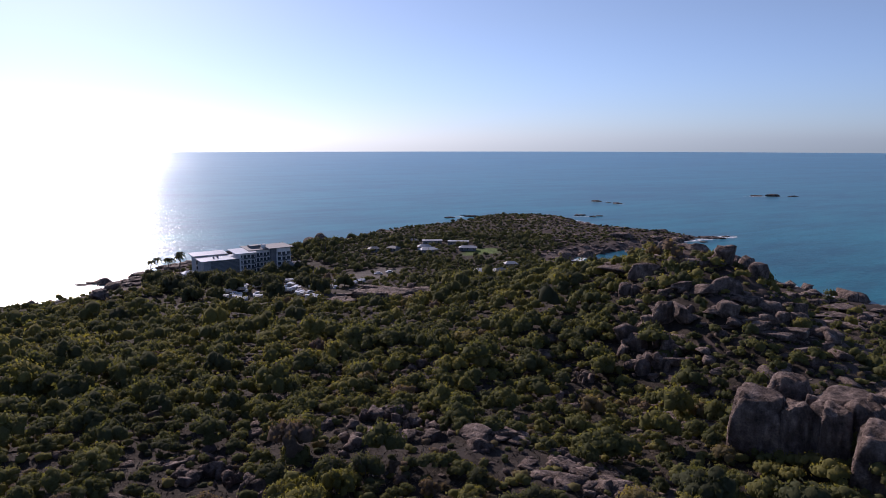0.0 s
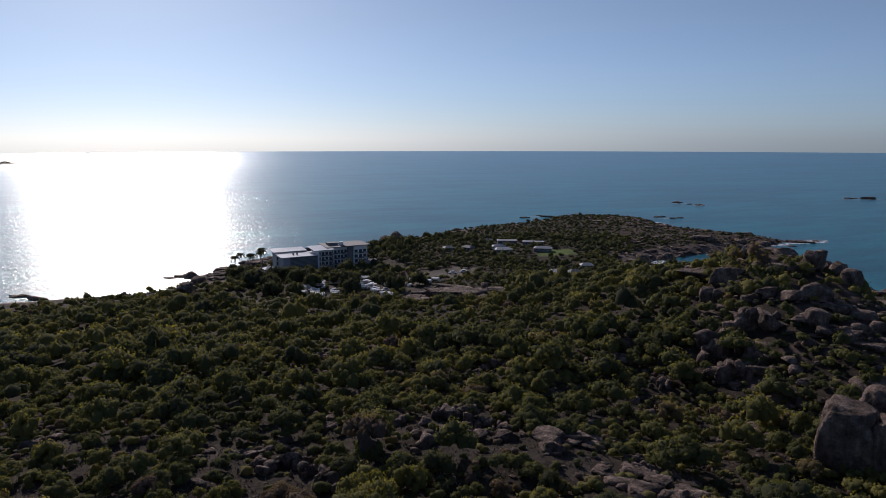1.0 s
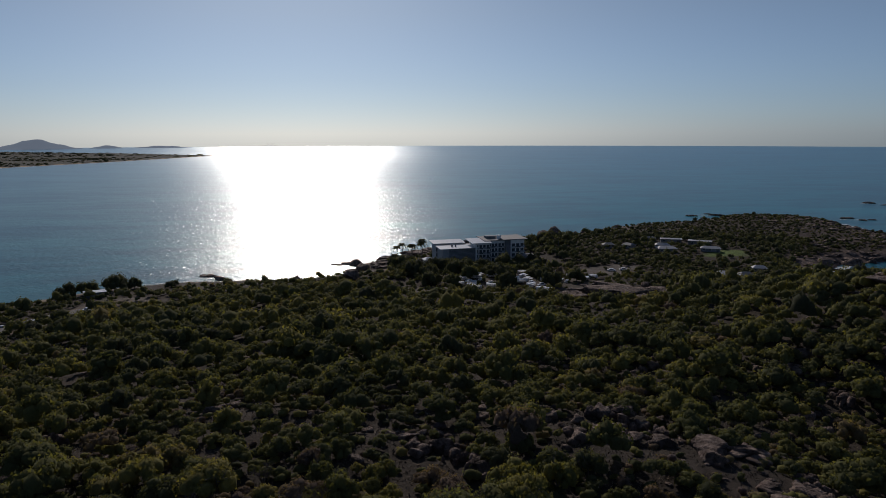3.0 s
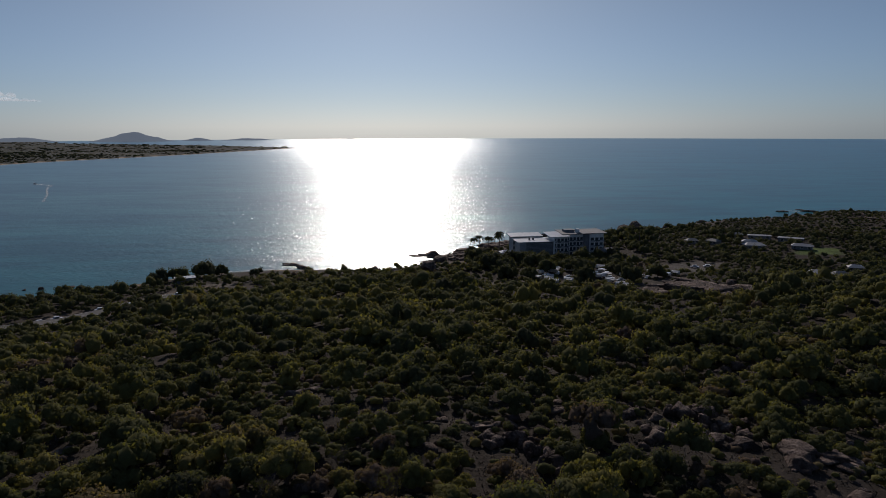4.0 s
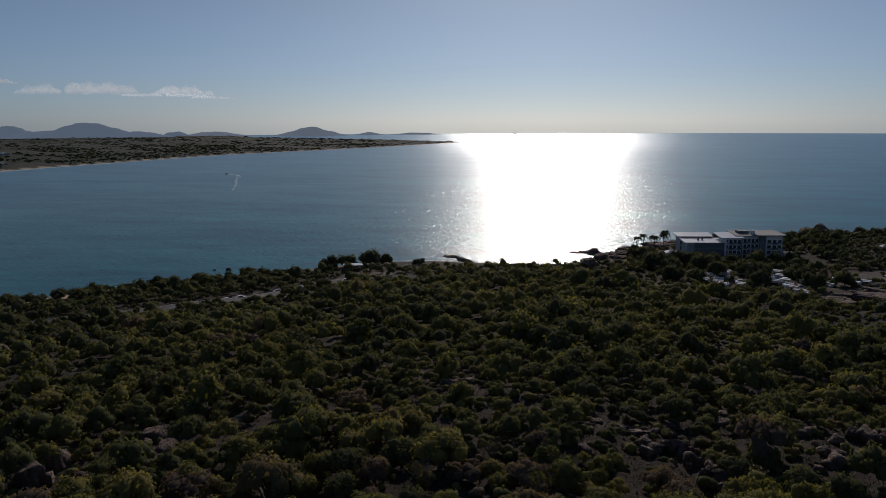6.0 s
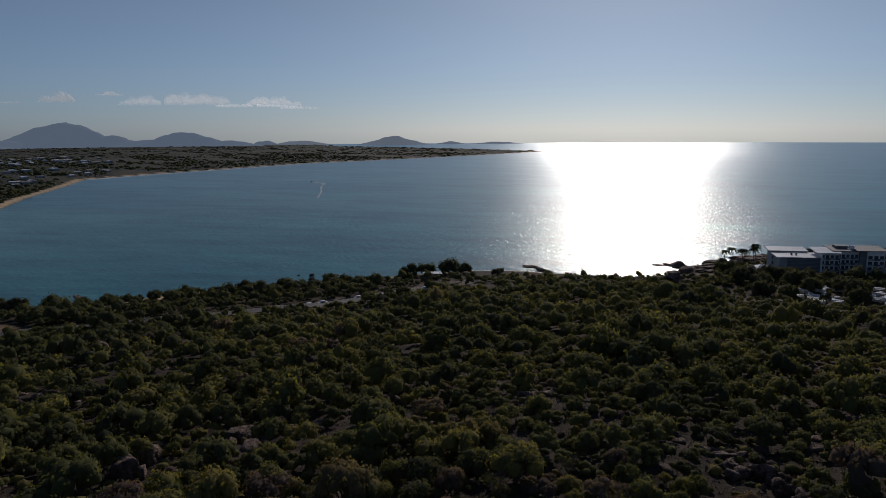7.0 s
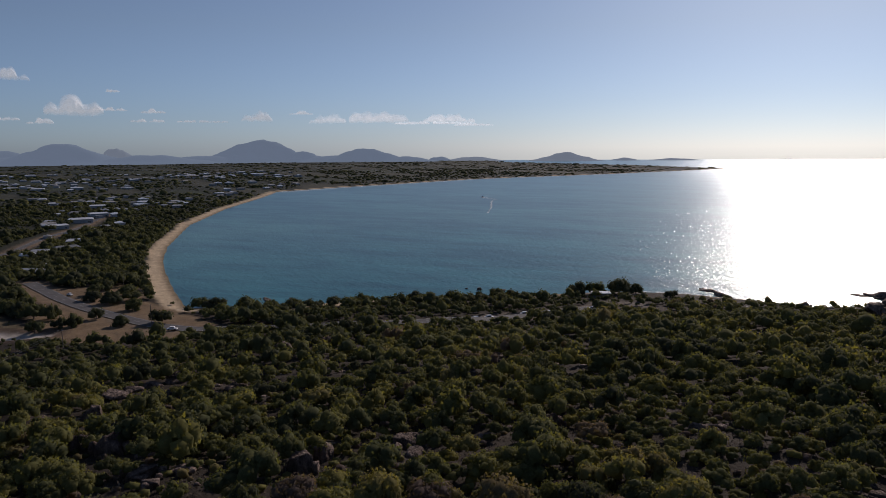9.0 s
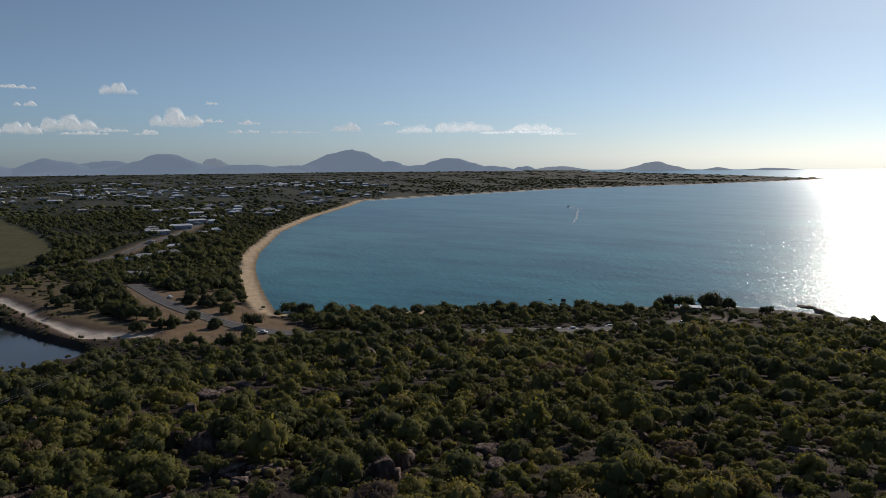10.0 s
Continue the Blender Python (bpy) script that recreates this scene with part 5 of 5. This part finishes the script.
def hotel():
    """Four storeys of pale render with flat and skillion roofs, facing the bush."""
    ob = new("hotel_building")
    m = pose(-131.4, 379, height(-115, 400) - 0.4, 0, 0, 35) @ Matrix.Diagonal((0.742, 0.8, 0.93, 1))
    ob.matrix_world = m

    def block(u0, u1, v0, v1, h, wall):
        part("wall", boxes((u0, u1, v0, v1, 0, h)), wall, ob)

    def roof(u0, u1, v0, v1, z0, z1, mat_, over=1.1, label=""):
        bm = bmesh.new()
        c = [bm.verts.new(p) for p in ((u0 - over, v0 - over, z0), (u1 + over, v0 - over, z0), (u1 + over, v1 + over, z1), (u0 - over, v1 + over, z1))]
        bm.faces.new(c)
        g = bmesh.ops.extrude_face_region(bm, geom=bm.faces[:])["geom"]
        bmesh.ops.translate(bm, verts=[q for q in g if isinstance(q, bmesh.types.BMVert)], vec=(0, 0, 0.35))
        bmesh.ops.recalc_face_normals(bm, faces=bm.faces)
        part("roof", bm, mat_, ob, label)

    def front(u0, u1, v, floors, cols, base=0.0, tall=3.1, balcony=True):
        for fl in range(floors):
            for c in range(cols):
                s = (u1 - u0) / cols
                a, z = u0 + s * c + s * 0.14, base + fl * tall
                win = part("window", boxes((a, a + s * 0.72, v - 0.10, v + 0.05, z + 0.25, z + 2.5)), GREYWALL, ob)
                part("pane", boxes((a + 0.1, a + s * 0.72 - 0.1, v - 0.14, v - 0.09, z + 0.33, z + 2.42)), GLASS, win)
                if balcony and fl:
                    bal = part("balcony", boxes((a - 0.25, a + s * 0.72 + 0.25, v - 1.8, v, z - 0.02, z + 0.18)), PALEWALL, ob)
                    part("rail", boxes((a - 0.25, a + s * 0.72 + 0.25, v - 1.8, v - 1.72, z + 0.18, z + 1.05)), DARKWALL if c % 2 else GREYWALL, bal)

    # the west wing with its louvred front
    block(4, 9, 0, 14, 10.8, GREYWALL)
    block(9, 31, 1.2, 15, 10.6, LOUVRE)
    for k in range(13):
        part("louvre", boxes((9.1, 31, 0.55, 1.15, 0.6 + k * 0.76, 0.74 + k * 0.76)), GREYWALL, ob)
    roof(3, 31, 0.2, 14, 10.9, 11.5, TINROOF, 1.2, "white steel skillion roof")
    block(3, 26, 15.5, 25, 11.8, PALEWALL)
    roof(2, 26, 15.5, 25, 12.4, 13.3, TINROOF, 1.2, "white steel skillion roof")
    front(3, 9, 15.4, 3, 2, 1.0)
    # the middle
    block(31, 43, 2, 16, 13.2, WHITE)
    front(31, 43, 2, 4, 4, 0.6)
    roof(29, 43, 1, 16, 13.5, 14.6, TINROOF, 1.2, "white steel skillion roof")
    part("column", boxes((30.6, 31.6, -0.5, 0.5, 0, 13.4)), WHITE, ob)
    # the east wings with grey roofs
    block(43, 57, 6, 22, 14.0, WHITE)
    front(43, 57, 6, 4, 5, 0.6)
    roof(41, 57, 6, 22, 14.2, 15.0, GREYROOF, 1.4)
    block(57, 61, 3.5, 20, 14.6, LOUVRE)
    block(61, 72, 2, 18, 14.8, WHITE)
    front(61, 72, 2, 4, 3, 0.6)
    roof(55, 73, 1.5, 19, 15.0, 15.4, GREYROOF, 1.3)
    part("lift_tower", boxes((52.2, 54.6, 8, 11, 13, 17.2)), WHITE, ob)
    part("plant_screen", boxes((44, 52, 12, 18, 15, 16.4)), GREYROOF, ob)
    for u in (13, 16, 34):
        part("vent", boxes((u, u + 1.0, 6, 7.2, 11.2, 12.9)), GREYROOF, ob)
    for v in (4, 8, 12, 16):
        win = part("window", boxes((71.95, 72.12, v, v + 2.0, 10.0, 12.0)), DARKWALL, ob)
        part("pane", boxes((72.1, 72.16, v + 0.1, v + 1.9, 10.1, 11.9)), GLASS, win)
    tagged(ob, "four-storey pale hotel with white and grey skillion roofs and louvres", "hotel")
    # the low annexes
    hut = new("pavilion")
    hut.matrix_world = m @ pose(-8, -4, 0)
    part("wall", boxes((-4, 3.5, -3, 3.5, 0, 6)), WHITE, hut)
    part("roof", gable_roof(7.5, 6.5, 6, 1.5, 1.0, 3.2), TINROOF, hut)
    tagged(hut, "small pale pavilion with a hipped white roof", "pavilion")
    low = new("restaurant_wing")
    low.matrix_world = m @ pose(74, 0, 0)
    part("wall", boxes((-6, 8, -6, 6, 0, 4.5)), GREYWALL, low)
    part("roof", gable_roof(14, 12, 4.5, 1.6, 1.0, 4), GREYROOF, low)
    tagged(low, "low grey annex with a dark hipped roof beside the hotel", "building")


hotel()


def beach_pavilion():
    ob = new("beach_pavilion")
    ob.matrix_world = pose(-267, 266, height(-267, 266) - 0.1, 0, 0, 52)
    part("wall", boxes((-4.0, 4.0, -2, 3, 0, 2.7)), LOUVRE, ob)
    part("roof", boxes((-5.0, 5.0, -2.8, 3.4, 2.72, 2.95)), TINROOF, ob, "flat white steel roof")
    for k in range(5):
        part("post", boxes((-4.6 + 2.3 * k - 0.08, -4.6 + 2.3 * k + 0.08, -2.7, -2.54, 0, 2.72)), TIMBER, ob)
    tagged(ob, "low beach pavilion with a flat white roof under trees", "pavilion")


beach_pavilion()


def vehicle(px, py, turn, l=4.5, w=1.8, h=1.5, van=False, paint=None, name="car", label="white parked car"):
    ob = new(name)
    ob.matrix_world = pose(px, py, height(px, py) + 0.05 + (0.25 if track_distance(np.array(px), np.array(py)) < 5 else 0), 0, 0, turn)
    bm = bmesh.new()
    if van:
        box(bm, -l / 2, l / 2, -w / 2, w / 2, 0.45, h, bevel=0.18)
    else:
        box(bm, -l / 2, l / 2, -w / 2, w / 2, 0.35, 0.85, bevel=0.14)
        cab = box(bmesh.new(), -l * 0.26, l * 0.24, -w * 0.43, w * 0.43, 0.8, h, bevel=0.16)
        me = bpy.data.meshes.new("cab")
        cab.to_mesh(me), cab.free()
        bm.from_mesh(me)
    part("body", bm, paint or PAINT, ob)
    zt = h - 0.35
    for s in (-1, 1):
        part("side_window", boxes((-l * 0.2, l * 0.2, s * w * (0.5 if van else 0.435) - 0.02, s * w * (0.5 if van else 0.435) + 0.02, zt - 0.25, zt + 0.15)), GLASS, ob)
    for u in (-l * 0.3, l * 0.3):
        for s in (-1, 1):
            bm = bmesh.new()
            bmesh.ops.create_cone(bm, cap_ends=True, segments=12, radius1=0.33, radius2=0.33, depth=0.22, matrix=pose(u, s * (w / 2 - 0.1), 0.33, 90))
            part("wheel", bm, RUBBER, ob)
    return tagged(ob, label, "car" if name == "car" else "caravan")


van0 = vehicle(-97, 331, 20, 4.6, 2.0, 2.05, True, None, "caravan", "white caravan with a canvas awning parked between camp trees")
part("awning", boxes((-1.5, 1.5, -2.7, -1.0, 1.72, 1.80)), PALEWALL, van0, "pale canvas awning")
for u_ in (-1.4, 1.4):
    part("awning_pole", boxes((u_ - 0.03, u_ + 0.03, -2.66, -2.6, 0, 1.72)), TIMBER, van0)
for vx, vy, vt in [(-101, 346, 24), (-104, 338, 15), (-94, 354, 70), (-91, 351, 20), (-77, 337, 10), (-71, 337, 80), (-74, 333, 15), (-69, 362, 5), (-63, 360, 12), (-60, 317, 30), (-57, 315, 25), (-92, 322, 10), (-103, 330, 15), (-54, 365, 20), (-42, 359, 10),
                   (-88, 372, 5), (-80, 341, 80), (-98, 343, 40), (-66, 322, 60), (-86, 326, 15), (-63, 341, 15), (-108, 333, 50), (-96, 327, 30), (-45, 350, 20), (-84, 356, 15), (-76, 349, 70), (-90, 362, 20), (-80, 366, 15), (-100, 352, 60)]:
    c = copy_thing(van0, pose(vx, vy, height(vx, vy) + 0.05, 0, 0, vt))
car0 = vehicle(-322, 63, 60, paint=None, label="white car parked by the beach road")
vehicle(-435, 33, 20, label="pale car parked on the verge by the road")
for vx, vy, vt in [(-256, 186, 70), (-258, 180, 75), (-253, 204, 60), (-247, 214, 60), (-246, 240, 40), (-243, 246, 30), (-252, 232, 80), (-60, 356, 20), (-50, 360, 25), (-36, 392, 10), (-30, 396, 15), (-99, 334, 25), (-88, 333, 40), (-83, 331, 15), (-79, 327, 60), (-68, 333, 20), (-62, 328, 35), (-94, 338, 70), (-72, 345, 10), (-57, 349, 15), (-52, 340, 80), (-106, 342, 30), (-86, 345, 5)]:
    copy_thing(car0, pose(vx, vy, height(vx, vy) + 0.05, 0, 0, vt))


def pole(px, py, tall, label):
    ob = new("power_pole")
    ob.location = (px, py, height(px, py) - 0.1)
    bm = tube(bmesh.new(), (0, 0, 0), (0, 0, tall), 0.17, 0.12, 8)
    part("post", bm, TIMBER, ob)
    part("crossarm", boxes((-1.1, 1.1, -0.06, 0.06, tall - 0.9, tall - 0.75)), TIMBER, ob)
    for k in (-0.9, 0.0, 0.9):
        part("insulator", tube(bmesh.new(), (k, 0, tall - 0.75), (k, 0, tall - 0.5), 0.07, 0.05, 6), WHITE, ob)
    return tagged(ob, label, "power pole", "power poles")


for px, py in [(-336, 57), (-432, 60), (-299, 19), (-470, 40)]:
    pole(px, py, 10.5, "timber power pole with a crossarm beside the road")


def cable(p, q, sag):
    cu = bpy.data.curves.new("power_line", "CURVE")
    cu.dimensions, cu.bevel_depth = "3D", 0.022
    s = cu.splines.new("POLY")
    s.points.add(15)
    for k in range(16):
        g = k / 15
        s.points[k].co = (p[0] + (q[0] - p[0]) * g, p[1] + (q[1] - p[1]) * g, p[2] + (q[2] - p[2]) * g - sag * 4 * g * (1 - g), 1)
    ob = new("power_line", cu)
    cu.materials.append(DARKWALL)
    tagged(ob, "thin dark power line above the scrub", "cable")


base = height(-299, 19) + 9.9
for o in (-0.9, 0.9):
    cable((-299, 19 + o, base), (-166, -35.5 + o, height(-166, -35) + 9.4), 1.5)
pole(-166, -35.5, 10, "timber power pole with a crossarm in the scrub")


# ---- the town on the plain ----
def town():
    q = np.random.default_rng(77)
    kinds = []
    for k, (l, w, h, roof) in enumerate([(14, 9, 3.2, DULLROOF), (18, 10, 3.4, GREYROOF), (12, 10, 3.0, TINROOF), (24, 13, 4.5, TINROOF), (15, 8, 3.0, CONCRETE)]):
        ob = house(-700 - 30 * k, 60, l, w, h, 0, roof, GREYWALL, "low town house with a steel roof between garden trees")
        kinds.append(ob)
    spots = [(-1239, -26, 3), (-1297, 58, 3), (-1290, 70, 3), (-867, 82, 3), (-847, 50, 0), (-615, 29, 0), (-601, 20, 2), (-521, 19, 0), (-678, 58, 2), (-762, 77, 0), (-540, 30, 2), (-630, 48, 1)]
    for k, ob in enumerate(kinds):
        px, py, _ = spots[k]
        ob.matrix_world = pose(px, py, height(px, py) - 0.2, 0, 0, q.uniform(-20, 20) + 90)
    for px, py, kind in spots[5:]:
        copy_thing(kinds[kind], pose(px, py, height(px, py) - 0.2, 0, 0, q.uniform(50, 130)))
    made = 0
    while made < 320:
        az_, r_ = q.uniform(69, 99), q.uniform(700, 2600)
        px, py = -math.sin(radians(az_)) * r_, math.cos(radians(az_)) * r_
        z, d = land(np.array([px]), np.array([py]))
        if d[0] < 60 or edge_distance(PADDOCK, px, py) > -30 or (az_ > 87 and r_ < 1300) or wobble(px, py, 420, 41) < -0.1:
            continue
        s = 0.62 + 0.25 * q.uniform() + (r_ - 700) / 6000
        copy_thing(kinds[q.integers(0, 5)], pose(px, py, float(z[0]) + 0.2, 0, 0, q.choice([0, 90]) + q.uniform(-12, 12)) @ Matrix.Diagonal((s, s, s, 1)))
        made += 1


town()


# ---- on the water ----
def ribbon(name, line, half, label, z=0.05):
    """A ragged strip of foam along a line."""
    pts = []
    for (x0, y0), (x1, y1) in zip(line, line[1:]):
        n = max(2, int(math.hypot(x1 - x0, y1 - y0) / 3))
        pts += [(x0 + (x1 - x0) * k / n, y0 + (y1 - y0) * k / n) for k in range(n)]
    px, py = np.array(pts).T
    tx, ty = np.gradient(px), np.gradient(py)
    s = np.hypot(tx, ty)
    w = half * (0.6 + 0.4 * wobble(px, py, 17, 3))
    v = np.stack([np.stack([px - ty / s * w, py + tx / s * w, 0 * px + z], 1), np.stack([px + ty / s * w, py - tx / s * w, 0 * px + z], 1)], 1).reshape(-1, 3)
    k = np.arange(len(px) - 1) * 2
    me = raw(name, v, np.stack([k, k + 1, k + 3, k + 2], 1))
    tagged(part(name, me, FOAM), label, "foam", kind="structure")


ribbon("surf", [(x_ + 2, y_ + 3) for x_, y_ in EAST_SHORE[4:8]], 4, "white surf breaking on the rocks")
ribbon("surf", [(84, 440), (86, 468), (103, 495)], 5, "white surf washing into a rocky inlet")
ribbon("surf", [(172, 549), (214, 578), (236, 586), (242, 594), (214, 592)], 6, "white surf round the rocky point")
ribbon("surf", [(157, 640), (147, 655), (139, 690), (130, 722)], 5, "white surf along the headland")
ribbon("surf", [(x_ - 1, y_ + 2) for x_, y_ in BAY_SHORE[2:6]], 2.5, "low white wash on the small cove beach")


ribbon("surf", [(x_ + 8, y_ + 3) for x_, y_ in BAY_SHORE[21:]] + [(-1682, 2330)], 11, "thin white wash along the far spit")


for sx, sy, reach in [(204, 935, 13), (221, 903, 10), (446, 1024, 18), (484, 1018, 24), (148, 756, 12), (24, 756, 12), (222, 585, 11)]:
    ribbon("surf", [(sx - reach, sy - 3), (sx, sy - 6), (sx + reach, sy - 2)], 3, "white surf round a low islet")


def boat():
    px, py = -966, 688
    ob = new("motor_boat")
    ob.matrix_world = pose(px, py, 0, 0, 0, 100)
    bm = bmesh.new()
    n = 9
    ring = []
    for k in range(n):
        g = k / (n - 1)
        w = 1.1 * (1 - g ** 3) + 0.03
        ring.append([bm.verts.new((-3 + 6.4 * g, s * w * f, z + 0.5 * g * g)) for s, f, z in ((-1, 1, 0.9), (-1, 0.7, -0.2), (1, 0.7, -0.2), (1, 1, 0.9))])
    for p, q in zip(ring, ring[1:]):
        for i in range(4):
            bm.faces.new((p[i], p[(i + 1) % 4], q[(i + 1) % 4], q[i]))
    bm.faces.new(ring[0])
    bmesh.ops.recalc_face_normals(bm, faces=bm.faces)
    part("hull", bm, PAINT, ob)
    part("cabin", boxes((-1.0, 1.2, -0.75, 0.75, 0.85, 2.2), bevel=0.12), WHITE, ob)
    part("windscreen", boxes((1.16, 1.24, -0.65, 0.65, 1.4, 2.0)), GLASS, ob)
    tagged(ob, "small white motor boat turning on the bay", "boat")
    ribbon("wake", [(px, py), (-945, 684), (-920, 679), (-912, 674)], 4.5, "white wake behind the boat")
    ribbon("wake", [(-912, 676), (-900, 660), (-860, 628), (-800, 585), (-725, 524)], 1.8, "fading wake behind the boat")


boat()


def ship(px, py, turn):
    ob = new("cargo_ship")
    ob.matrix_world = pose(px, py, 0, 0, 0, turn) @ Matrix.Scale(0.55, 4)
    part("hull", boxes((-36, 36, -5, 5, 0, 6), bevel=1.5), DARKWALL, ob)
    part("bridge", boxes((-32, -22, -4.5, 4.5, 6, 13), bevel=0.5), GREYWALL, ob)
    for u in (-12, 2, 16):
        part("crane", boxes((u - 0.7, u + 0.7, -0.7, 0.7, 6, 12)), DARKWALL, ob)
    tagged(ob, "distant cargo ship on the horizon", "ship")


ship(-2530, 4030, 30)


def pond():
    bm = bmesh.new()
    c = POND.mean(0)
    bm.faces.new([bm.verts.new((c[0] + (a - c[0]) * 1.06, c[1] + (b - c[1]) * 1.06, 0.12)) for a, b in POND])
    bmesh.ops.recalc_face_normals(bm, faces=bm.faces)
    ob = part("pond_water", bm, MURKY)
    if ob.data.polygons[0].normal.z < 0:
        ob.data.flip_normals()
    tagged(ob, "still grey-brown tidal pond", "water", kind="structure")


pond()
